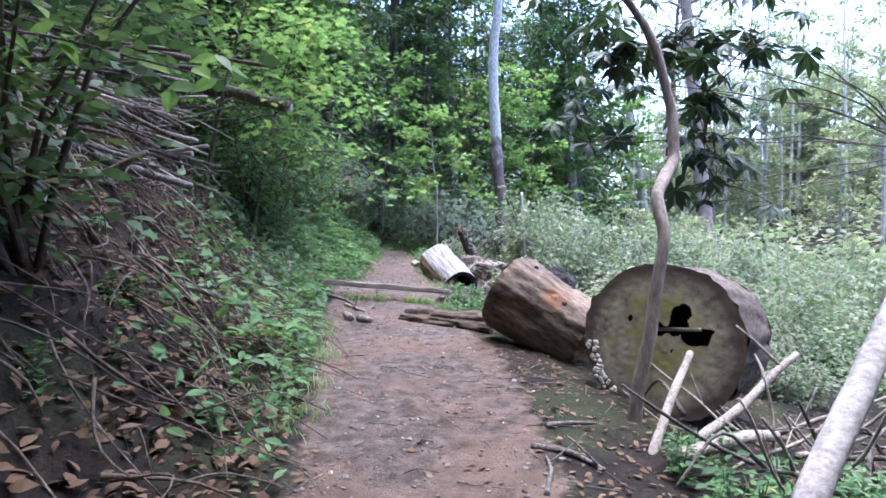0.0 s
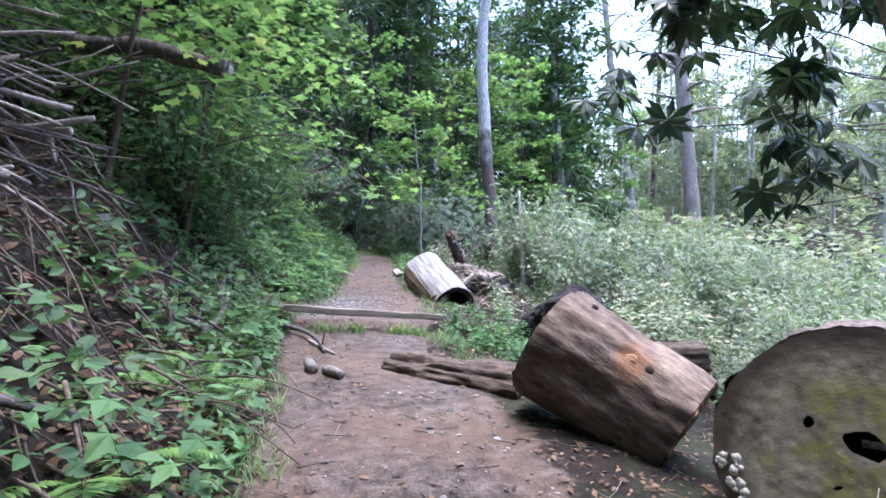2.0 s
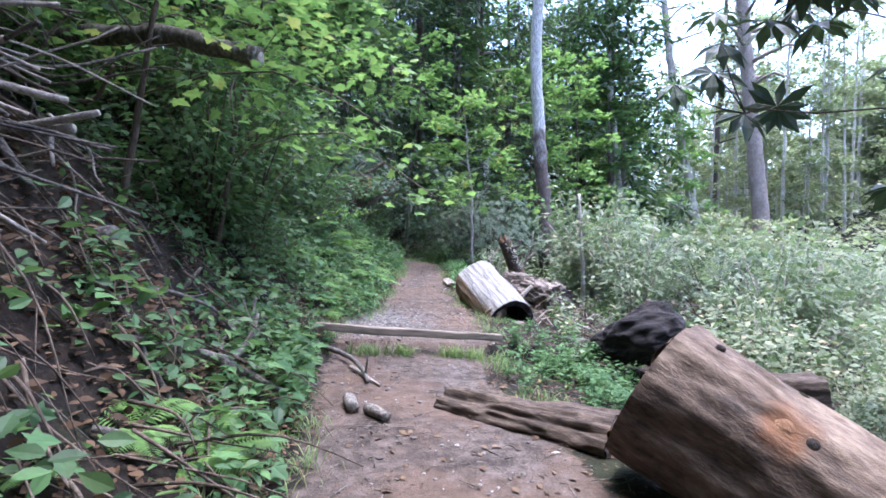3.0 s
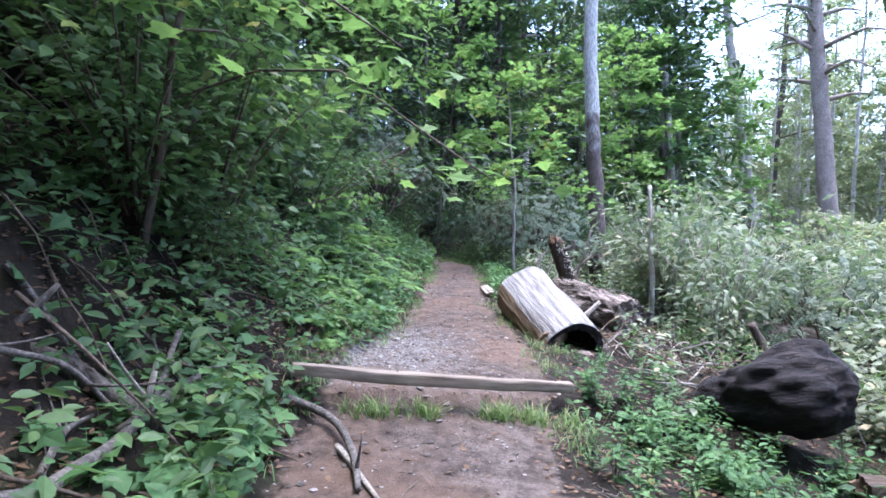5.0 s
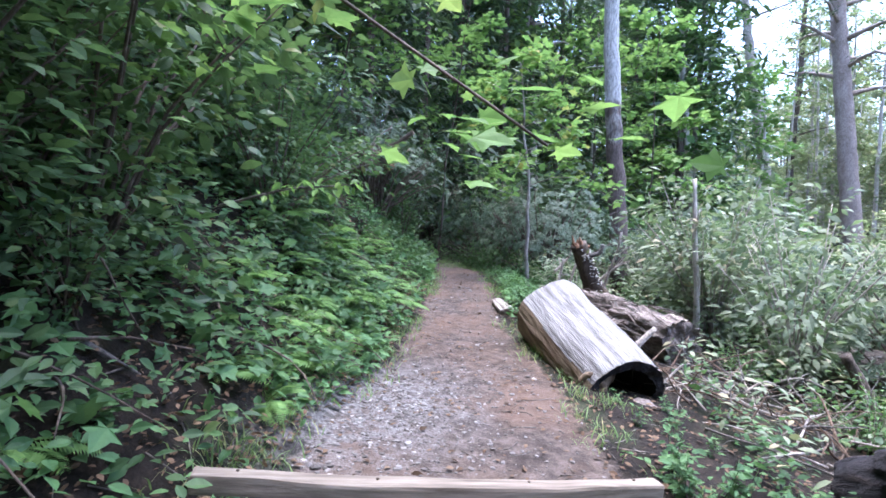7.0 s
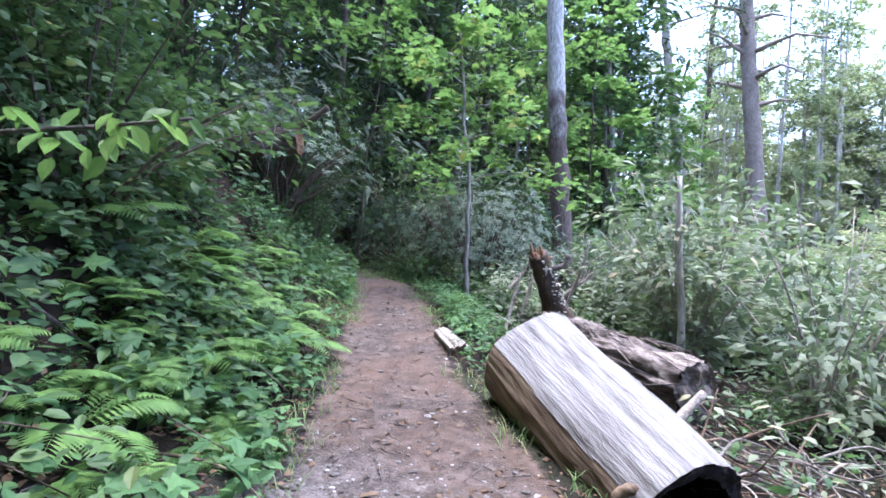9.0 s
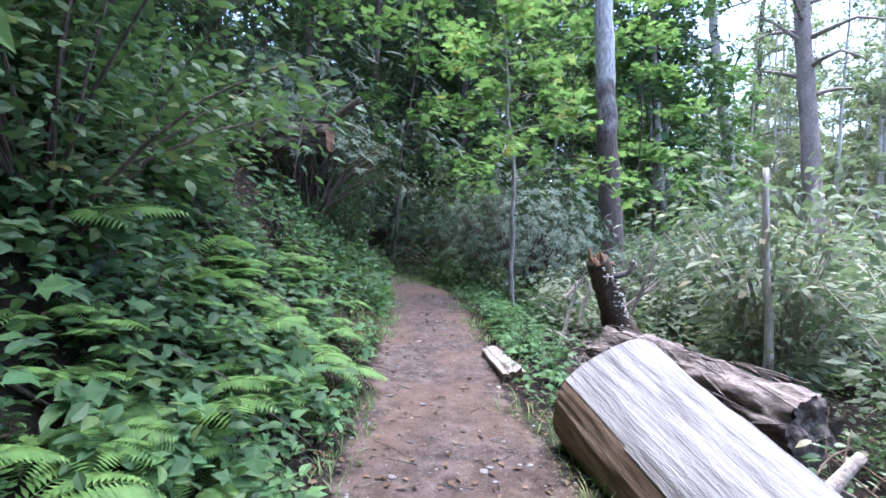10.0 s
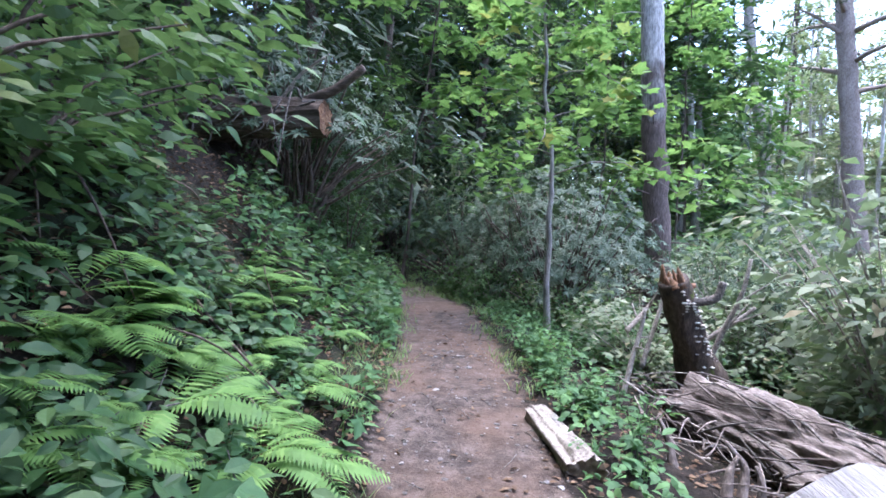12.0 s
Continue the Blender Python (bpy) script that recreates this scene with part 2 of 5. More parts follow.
def knotted_wood(spot):
    """Brown barkless wood with an orange stain round the knot at spot."""
    n = Nodes("knotted_brown_wood")
    fine, broad = n.noise(18, (1, 1, 0.4), 6, 0.7), n.noise(2.2, (1, 1, 0.7), 4)
    c = n.ramp(n.math("ADD", n.math("MULTIPLY", fine, 0.5), n.math("MULTIPLY", broad, 0.5)), [(0.36, (0.02, 0.014, 0.011)), (0.5, (0.105, 0.075, 0.055)), (0.66, (0.24, 0.18, 0.13))])
    tc = n.add("ShaderNodeTexCoord")
    d = n.t.nodes.new("ShaderNodeVectorMath")
    d.operation = "DISTANCE"
    n.link(tc.outputs["Object"], d.inputs[0])
    d.inputs[1].default_value = spot
    far = n.math("ADD", d.outputs["Value"], n.math("MULTIPLY", n.math("SUBTRACT", n.noise(7), 0.5), 0.3))
    c = n.mix(n.ramp(far, [(0.05, (0.9, 0.9, 0.9)), (0.18, (0, 0, 0))]), c, (0.17, 0.075, 0.03))
    return n.finish(c, 0.85, fine, 0.02)


M_STONE, M_EARTH = stone_material(), ground_material()
M_FACE_BIG = face_material("sawn_face_mossy", (0.085, 0.058, 0.044), (0.12, 0.10, 0.075), (0.38, 0.325, 0.235), (0.38, 0.36, 0.10))
M_FACE = face_material("sawn_face_brown", (0.09, 0.05, 0.03), (0.06, 0.03, 0.015), (0.22, 0.13, 0.075), (0.25, 0.17, 0.09))

# ---- shape helpers ----
rng = np.random.default_rng(7)


def rn(a, b, n=None):
    return rng.uniform(a, b, n)


def unit(v):
    v = np.asarray(v, float)
    return v / np.maximum(np.linalg.norm(v, axis=-1, keepdims=True), 1e-9)


def lattice(ix, iy, iz=0):
    h = (ix * 374761393 + iy * 668265263 + iz * 1442695041) & 0x7FFFFFFF
    h = ((h ^ (h >> 13)) * 1274126177) & 0x7FFFFFFF
    return ((h ^ (h >> 16)) & 0xFFFF) / 65535.0


def vnoise(x, y, z=0.0):
    """Value noise from -1 to 1 on arrays."""
    x, y, z = np.broadcast_arrays(np.asarray(x, float), np.asarray(y, float), np.asarray(z, float))
    ix, iy, iz = (np.floor(v).astype(np.int64) for v in (x, y, z))
    f = [v - np.floor(v) for v in (x, y, z)]
    u = [v * v * (3 - 2 * v) for v in f]
    total = 0
    for a in (0, 1):
        for b in (0, 1):
            for c in (0, 1):
                w = (u[0] if a else 1 - u[0]) * (u[1] if b else 1 - u[1]) * (u[2] if c else 1 - u[2])
                total = total + w * lattice(ix + a, iy + b, iz + c)
    return total * 2 - 1


def mesh_of(name, verts, faces, material, smooth=True):
    me = bpy.data.meshes.new(name)
    verts = np.asarray(verts, np.float32)
    if isinstance(faces, np.ndarray):
        k = faces.shape[1]
        me.vertices.add(len(verts))
        me.vertices.foreach_set("co", verts.ravel())
        me.loops.add(faces.size)
        me.loops.foreach_set("vertex_index", faces.astype(np.int32).ravel())
        me.polygons.add(len(faces))
        me.polygons.foreach_set("loop_start", np.arange(0, faces.size, k, dtype=np.int32))
        me.update(calc_edges=True)
    else:
        me.from_pydata(verts.tolist(), [], faces)
    me.polygons.foreach_set("use_smooth", [smooth] * len(me.polygons))
    me.materials.append(material)
    me.validate()
    return me


def thing(name, label, category, group="", at=None, kind=""):
    ob = new(name)
    ob.empty_display_size = 0.1
    if at is not None:
        ob.matrix_basis = at
    return tagged(ob, label, category, group, kind)


def part(name, geo, material, parent, label="", smooth=True, world=False, kind=""):
    """One mesh object under a thing. geo: vertices and faces in the thing's own axes (or the world's)."""
    v, f = geo
    if world:
        inv = np.array(parent.matrix_basis.inverted())
        v = np.asarray(v) @ inv[:3, :3].T + inv[:3, 3]
    ob = new(name, mesh_of(name, v, f, material, smooth))
    ob.parent = parent
    return tagged(ob, label, kind=kind)


def joined(pieces):
    """Several (vertices, quads or triangles array) as one."""
    vs, fs, n = [], [], 0
    for v, f in pieces:
        vs.append(v)
        fs.append(np.asarray(f) + n)
        n += len(v)
    return np.concatenate(vs), np.concatenate(fs)


def tube(points, radii, sides=8, rough=0.0, seed=0.0, fine=6.0):
    """A closed tube along points, quads only; rough makes its skin uneven."""
    p = np.asarray(points, float)
    r = np.interp(np.linspace(0, 1, len(p)), np.linspace(0, 1, len(radii)), radii)
    d = unit(np.gradient(p, axis=0))
    ref = np.array([0.0, 0, 1]) if abs(d[:, 2]).mean() < 0.8 else np.array([0.0, 1, 0])
    a = unit(np.cross(d, ref))
    b = np.cross(d, a)
    th = np.linspace(0, 2 * np.pi, sides, endpoint=False)
    ring = a[:, None] * np.cos(th)[None, :, None] + b[:, None] * np.sin(th)[None, :, None]
    rr = r[:, None] * np.ones((1, sides))
    if rough:
        q = p[:, None] + ring * r[:, None, None]
        rr = rr * (1 + rough * (vnoise(q[..., 0] * fine + seed, q[..., 1] * fine, q[..., 2] * fine * 0.6)
                                + 0.5 * vnoise(q[..., 0] * fine * 2.7, q[..., 1] * fine * 2.7 + seed, q[..., 2] * fine)))
    v = (p[:, None] + ring * rr[..., None]).reshape(-1, 3)
    i = np.arange(len(p) - 1)[:, None] * sides
    j = np.arange(sides)[None]
    k = (j + 1) % sides
    f = np.stack([i + j, i + k, i + sides + k, i + sides + j], -1).reshape(-1, 4)
    v = np.concatenate([v, p[:1], p[-1:]])
    n = len(v)
    last = (len(p) - 1) * sides
    h = np.arange(0, sides, 2)
    cap0 = np.stack([np.full_like(h, n - 2), (h + 2) % sides, (h + 1) % sides, h], -1)
    cap1 = np.stack([np.full_like(h, n - 1), last + h, last + (h + 1) % sides, last + (h + 2) % sides], -1)
    return v, np.concatenate([f, cap0, cap1])


def bend(points, n, wobble=0.0, seed=0.0):
    """n points on a smooth line through the given ones, with a little wander."""
    p = np.asarray(points, float)
    s = np.r_[0, np.cumsum(np.linalg.norm(np.diff(p, axis=0), axis=1))]
    t = np.linspace(0, s[-1], n)
    q = np.stack([np.interp(t, s, p[:, k]) for k in range(3)], 1)
    for _ in range(2):
        q[1:-1] = 0.25 * q[:-2] + 0.5 * q[1:-1] + 0.25 * q[2:]
    if wobble:
        for k in range(3):
            q[:, k] += wobble * vnoise(t * 2.2 + seed, seed * 3.1 + 17 * k)
    return q


# leaf outlines: across, along, lift
OVAL = (np.array([(0, 0, 0), (-.2, .25, .045), (-.23, .55, .035), (0, 1, -.1), (.23, .55, .035), (.2, .25, .045)]), np.array([(0, 5, 1), (1, 5, 4), (1, 4, 2), (2, 4, 3)]))
SLIM = (np.array([(0, 0, 0), (-.2, .5, .04), (.2, .5, .04), (0, 1, -.08)]), np.array([(0, 2, 1), (1, 2, 3)]))
FINE = (np.array([(0, 0, 0), (-.15, .16, .03), (-.25, .38, .05), (-.2, .66, .03), (0, 1, -.10), (.2, .66, .03), (.25, .38, .05), (.15, .16, .03), (0, .4, -.015), (0, .68, -.04)]),
        np.array([(0, 8, 1), (1, 8, 2), (2, 8, 9), (2, 9, 3), (3, 9, 4), (4, 9, 5), (5, 9, 6), (6, 9, 8), (6, 8, 7), (7, 8, 0)]))
LONG = (np.array([(0, 0, 0), (-.165, .55, .03), (0, .5, -.01), (.165, .55, .03), (0, 1, -.12)]), np.array([(0, 2, 1), (0, 3, 2), (1, 2, 4), (2, 3, 4)]))
CARD = (np.array([(0, 0, 0), (-.32, .5, .05), (.32, .5, .05), (0, 1, -.05)]), np.array([(0, 2, 1), (1, 2, 3)]))
SPRAY = (np.array([(0, 0, 0), (-.10, .4, .02), (.10, .4, .02), (0, 1, -.12)]), np.array([(0, 2, 1), (1, 2, 3)]))
HEART = (np.array([(0, .08, 0), (-.3, 0, .04), (-.42, .3, .06), (-.24, .65, .02), (0, 1, -.08), (.24, .65, .02), (.42, .3, .06), (.3, 0, .04)]),
         np.array([(0, 2, 1), (0, 3, 2), (0, 4, 3), (0, 5, 4), (0, 6, 5), (0, 7, 6)]))
MAPLE = (np.array([(0, .1, 0), (-.28, -.02, .0), (-.2, .2, .03), (-.52, .42, .0), (-.26, .52, .03), (-.2, .72, .02), (0, 1, -.05), (.2, .72, .02), (.26, .52, .03), (.52, .42, .0), (.2, .2, .03), (.28, -.02, .0)]),
         np.array([(0, k + 1, k) for k in range(1, 11)]))


def leaves(pos, way, up, size, shape):
    """One leaf of that shape at each place, pointing along way, its face turned up."""
    tv, tf = shape
    d = unit(way)
    s = unit(np.cross(d, up))
    n = np.cross(s, d)
    sz = np.asarray(size)[:, None, None]
    v = pos[:, None] + sz * (tv[None, :, 0:1] * s[:, None] + tv[None, :, 1:2] * d[:, None] + tv[None, :, 2:3] * n[:, None])
    f = tf[None] + (np.arange(len(pos)) * len(tv))[:, None, None]
    return v.reshape(-1, 3), f.reshape(-1, 3)


def scatter_dirs(n, flat=0.35, droop=0.2):
    a = rn(0, 2 * np.pi, n)
    return unit(np.stack([np.cos(a), np.sin(a), rng.normal(-droop, flat, n)], 1))


def ups(n, jitter=0.45):
    return unit(np.array([0, 0, 1.0]) + rng.normal(0, jitter, (n, 3)))


# ---- the lie of the land ----
TY = [-60, -4, 1.8, 3.5, 5.2, 6.8, 8, 10, 12, 14, 16, 18, 20.5, 22.5, 25, 30, 60]
TL = [0.3, 0.1, -.2, -.6, -1.0, -1.4, -1.75, -1.95, -2.0, -2.2, -2.4, -2.65, -3.1, -3.7, -5.0, -9, -40]
TR = [1.5, 1.3, 1.2, 1.12, .95, .45, .0, .0, -.4, -1.0, -1.25, -1.5, -1.95, -2.9, -4.2, -8, -39]
PY = [-60, -6, 0, 4, 6.8, 9.0, 9.3, 12, 15, 17.5, 22, 30, 60]
PZ = [-1.2, .45, .58, .70, .79, .83, .83, .85, 1.11, 1.25, 1.39, 1.8, 3.9]


def trail_left(y):
    return np.interp(y, TY, TL)


def trail_right(y):
    return np.interp(y, TY, TR)


def land(x, y, rough=True):
    x, y = np.asarray(x, float), np.asarray(y, float)
    z = np.interp(y, PY, PZ)
    # behind the timber step the tread lies higher, along the timber's own skew line
    foot = 8.62 + (np.clip(x, -2.6, .8) + 2.04) * .457
    z = z + .11 * np.clip((y - foot + .02) / .1, 0, 1)
    z = z - .10 * (np.clip(x, -2.4, .4) + 1.0) * np.exp(-((y - 9.3) / 1.4) ** 2)
    lu, ru = trail_left(y) - x, x - np.maximum(trail_right(y), -3.0)
    z = z + np.interp(lu, [0, .35, .9, 1.5, 2.3, 4, 10, 25, 60, 400], [0, .12, .56, 1.32, 2.2, 3.6, 7.2, 14, 28, 60])
    z = z + np.interp(ru, [0, .5, 1.5, 3, 6, 12, 25, 40, 60, 100, 400], [0, -.05, -.28, -.6, -1.15, -1.8, -1.5, 1.6, 8.5, 24, 90])
    z = z + np.clip(y - 25, 0, 300) * 0.10 * np.clip(1 - (x - 3) / 8, 0, 1)
    if rough:
        off = np.clip(np.maximum(lu, ru) * 1.5, 0, 1)
        z = z + (0.012 + 0.05 * off) * vnoise(x * 1.7, y * 1.7) + (0.008 + 0.03 * off) * vnoise(x * 5.1 + 9, y * 5.1)
        z = z + 0.006 * vnoise(x * 14, y * 14) + 0.25 * np.clip(np.maximum(lu, ru) - 4, 0, 4) / 4 * vnoise(x * .31, y * .31)
    return z


def axis(lo, hi, fine, far):
    inner = np.arange(lo, hi, fine)
    steps = np.geomspace(fine, far / 5, 34)
    c = np.cumsum(steps)
    return np.concatenate([(lo - c)[::-1], inner, hi + c - fine])


gx, gy = axis(-4.5, 4.5, 0.085, 400), axis(-1.0, 20.0, 0.085, 400)
X, Y = np.meshgrid(gx, gy)
Z = land(X, Y)
nx, ny = len(gx), len(gy)
i, j = np.meshgrid(np.arange(nx - 1), np.arange(ny - 1))
a = (j * nx + i).ravel()
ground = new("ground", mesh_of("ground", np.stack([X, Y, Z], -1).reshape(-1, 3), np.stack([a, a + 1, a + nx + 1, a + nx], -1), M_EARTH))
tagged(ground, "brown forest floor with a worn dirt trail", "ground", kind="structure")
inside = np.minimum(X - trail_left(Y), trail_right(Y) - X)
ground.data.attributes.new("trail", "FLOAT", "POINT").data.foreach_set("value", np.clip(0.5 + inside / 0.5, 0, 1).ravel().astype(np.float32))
gv = np.clip(1 - np.abs(Y - 10.6) / 1.8, 0, 1) * np.clip(1.1 - (X - trail_left(Y)) / 1.1, 0, 1) * np.clip(1 + inside * 2, 0, 1)
gv = np.maximum(np.clip(gv * 1.8, 0, 1), 0.35 * np.clip(inside * 3, 0, 1) * (Y < 9.5) * (Y > 5.5) * np.clip((X - trail_left(Y) - .9), 0, 1))
ground.data.attributes.new("gravel", "FLOAT", "POINT").data.foreach_set("value", gv.ravel().astype(np.float32))


def on_land(x, y, lift=0.0):
    return float(land(x, y)) + lift


# ---- logs ----


def along(a, b, spin=0.0):
    """The pose of a log whose own z axis runs from a to b."""
    a, b = Vector(a), Vector(b)
    return Matrix.Translation(a) @ (b - a).to_track_quat("Z", "Y").to_matrix().to_4x4() @ pose(0, 0, 0, 0, 0, spin)


def log_skin(length, r0, r1, rough=0.05, seed=0.0, sides=72, rings=60, ridges=0.0, squash=1.0, sag=0.0):
    """The side of a log along z: taper, bumps and lengthwise ridges."""
    z = np.linspace(0, length, rings)
    th = np.linspace(0, 2 * np.pi, sides, endpoint=False)
    T, Zz = np.meshgrid(th, z)
    r = r0 + (r1 - r0) * Zz / length
    c, s = np.cos(T), np.sin(T)
    k = 1 + rough * vnoise(c * 1.6 + seed, s * 1.6, Zz * 1.5) + rough * 0.5 * vnoise(c * 5 + seed, s * 5, Zz * 3) + rough * .3 * vnoise(c * 13 + seed, s * 13, Zz * 9)
    k = k + ridges * vnoise(T * 9 + seed, Zz * 1.1, 3.3) + ridges * 0.6 * vnoise(T * 21 + seed, Zz * 2.5, 8.1)
    v = np.stack([c * r * k, s * r * k * squash, Zz + sag * 0], -1).reshape(-1, 3)
    a = np.arange(rings - 1)[:, None] * sides
    j = np.arange(sides)[None]
    n = (j + 1) % sides
    return v, np.stack([a + j, a + n, a + sides + n, a + sides + j], -1).reshape(-1, 4)


def log_end(length, r, rough=0.05, seed=0.0, sides=72, rings=26, squash=1.0, hole=None, relief=0.012, up=True, edge=1.0):
    """The end disc of a log at z = length, with a hole where hole(x, y) is true."""
    q = np.linspace(0, 1, rings)
    th = np.linspace(0, 2 * np.pi, sides, endpoint=False)
    Q, T = np.meshgrid(q, th, indexing="ij")
    c, s = np.cos(T), np.sin(T)
    k = 1 + rough * vnoise(c * 1.6 + seed, s * 1.6, length * 1.5) + rough * 0.5 * vnoise(c * 5 + seed, s * 5, length * 3) + rough * .3 * vnoise(c * 13 + seed, s * 13, length * 9)
    x, y = c * r * k * Q * edge, s * r * k * Q * squash * edge
    z = length + relief * (vnoise(x * 9 + seed, y * 9) + 0.7 * vnoise(x * 26, y * 26 + seed)) * (1 if up else -1)
    v = np.stack([x, y, z], -1).reshape(-1, 3)
    a = np.arange(rings - 1)[:, None] * sides
    j = np.arange(sides)[None]
    n = (j + 1) % sides
    f = np.stack([a + j, a + sides + j, a + sides + n, a + n], -1).reshape(-1, 4)
    if not up:
        f = f[:, ::-1]
    if hole is not None:
        mid = v[f].mean(1)
        f = f[~hole(mid[:, 0], mid[:, 1])]
    return v, f


def cup(r, depth, z, sides=32, seed=0.0):
    """The inside of a hollow, going down from z, seen from the open side."""
    rings = np.array([(1.0, 0.0), (0.97, -0.5), (0.85, -0.85), (0.5, -1.0), (0.0, -1.02)])
    th = np.linspace(0, 2 * np.pi, sides, endpoint=False)
    v = np.array([(q * r * np.cos(t) * (1 + .1 * np.sin(3 * t + seed)), q * r * np.sin(t), z + d * depth) for q, d in rings for t in th])
    a = np.arange(len(rings) - 1)[:, None] * sides
    j = np.arange(sides)[None]
    n = (j + 1) % sides
    return v, np.stack([a + j, a + n, a + sides + n, a + sides + j], -1).reshape(-1, 4)


# great log lying end-on to the trail
big = thing("sawn_log", "huge mossy sawn log with a star-shaped rotten hole", "log", at=along((2.27 + 0.66, 3.93 + 0.88, 1.0), (2.27, 3.93, 1.08)))
BL = 1.10
HOLES = [(.30, .36, .14, .16), (.02, .15, .2, .12), (.52, .10, .23, .14), (.26, .2, .2, .10), (-.38, .24, .07, .07), (.2, -.12, .04, .03), (-.2, -.16, .05, .03), (.62, .16, .11, .05)]
# face axes: which of the log's own axes point right and up as one stands before it
bm_ = big.matrix_basis.to_3x3()
face_up = np.array((bm_.inverted() @ Vector((0, 0, 1)))[:2])
face_up = face_up / np.linalg.norm(face_up)
right_w = Vector((0.8, -0.6, 0))
face_right = np.array((bm_.inverted() @ right_w)[:2])
face_right = face_right / np.linalg.norm(face_right)


def big_hole(x, y):
    u = (x * face_right[0] + y * face_right[1]) / 0.68
    w = (x * face_up[0] + y * face_up[1]) / 0.68
    u, w = u + .05 * vnoise(x * 14, y * 14), w + .05 * vnoise(x * 14 + 50, y * 14)
    hit = np.zeros(np.shape(x), bool)
    for cx, cy, rx, ry in HOLES:
        hit |= ((u - cx * .9) / (rx * .78)) ** 2 + ((w - cy) / (ry * .82)) ** 2 < 1
    return hit


part("bark", log_skin(BL, .66, .68, .035, 2.0, 96, 40, .03), M_BARK_DARK, big, "dark rough bark")
part("sawn_face", log_end(BL, .68, .035, 2.0, 300, 120, 1.0, big_hole, .003, True, .995), M_FACE_BIG, big, "grey-green sawn face with moss round the hole")
part("hollow", cup(.56, .45, BL - .05), M_HOLLOW_SHADE_KNOT, big, "rotten hollow with its shade painted near-black")
part("back_face", log_end(0, .66, .035, 2.0, 96, 10, 1.0, None, .01, False, .995), M_FACE, big)
part("splinter", tube(bend([(face_right[0] * -.02 + face_up[0] * .1, face_right[1] * -.02 + face_up[1] * .1, BL - .1),
                            (face_right[0] * .34 + face_up[0] * .14, face_right[1] * .34 + face_up[1] * .14, BL + .0)], 8, .01), [.02, .016], 8, .1), M_STICK_PALE, big)
fr, fu = face_right, face_up
for n_ in range(42):
    w = -.45 + rn(-.32, .34)
    u = -math.sqrt(max(0, .94 - w * w)) + rn(0, .17)
    c = fr * u * .68 + fu * w * .68
    s = rn(.012, .032)
    th = np.linspace(0, 2 * np.pi, 10, endpoint=False)
    v = np.concatenate([[(c[0], c[1], BL + .016)], [(c[0] + s * np.cos(t) * rn(.7, 1.2), c[1] + s * np.sin(t) * rn(.7, 1.2), BL + .012) for t in th],
                        [(c[0] + .7 * s * np.cos(t), c[1] + .7 * s * np.sin(t), BL - .01) for t in th]])
    f = [(0, k + 1, (k + 1) % 10 + 1) for k in range(10)] + [(k + 1, k + 11, (k + 1) % 10 + 11, (k + 1) % 10 + 1) for k in range(10)]
    part("bracket_fungus", (v, f), M_FUNGUS, big, "white shelf fungus")

# barkless brown log with a knot
brown = thing("sawn_log", "barkless brown log with an orange knot beside the trail", "log", at=along((1.97, 5.26, .79), (1.12, 5.83, 1.32)))
BRL = 1.15
part("sawn_face", log_end(BRL, .47, .10, 5.0, 96, 26, 1.0, None, .02, True, .995), M_FACE, brown, "brown sawn end")
part("near_face", log_end(0, .41, .10, 5.0, 96, 26, 1.0, None, .02, False, .995), M_FACE, brown, "brown sawn end")
bi = brown.matrix_basis.inverted()
kn = bi @ Vector((1.57, 5.15, 1.34))
kr = Vector((kn.x, kn.y, 0)).normalized()
kc = kr * .435 + Vector((0, 0, kn.z))
part("trunk_side", log_skin(BRL, .41, .47, .10, 5.0, 110, 70, .014), knotted_wood(kc), brown)
knot = part("knot", tube(np.array([kc - kr * .06, kc + kr * .015, kc + kr * .04]), [.10, .08, .03], 26, .45, 1.0), M_REDROT, brown, "orange-brown knot scar")
kc2 = kc + Vector((0, 0, -.13))
part("knot_hole", tube(np.array([kc2 - kr * .05, kc2 + kr * .012, kc2 + kr * .03]), [.055, .05, .03], 14, .2, 1.0), M_HOLLOW_SHADE_KNOT, knot, "knot hole with its shade painted near-black")
for dz, da in ((.5, 1.0), (.95, .6), (.3, -.6), (.9, -.5)):
    rot = Matrix.Rotation(da, 3, "Z") @ kr
    p0 = rot * (.405 + .05 * dz) + Vector((0, 0, dz))
    part("small_knot", tube(np.array([p0 - rot * .03, p0 + rot * .012, p0 + rot * .016]), [.035, .03, .015], 12, .2, da), M_HOLLOW_SHADE_KNOT, brown, "dark small knot")

# low mossy log along the trail's edge
flat = thing("fallen_log", "low dark rotting log with a mossy end", "log", at=along((-.30, 7.12, .80), (.98, 6.28, .80)))
FL = 1.53
part("bark", log_skin(FL, .14, .2, .36, 3.0, 60, 60, 0, .9), M_MOSSLOG, flat)
part("broken_end", log_end(0, .14, .36, 3.0, 60, 10, .9, None, .03, False, .98), M_ROTTEN, flat)
part("far_end", log_end(FL, .2, .36, 3.0, 60, 10, .9, None, .03, True, .98), M_ROTTEN, flat)

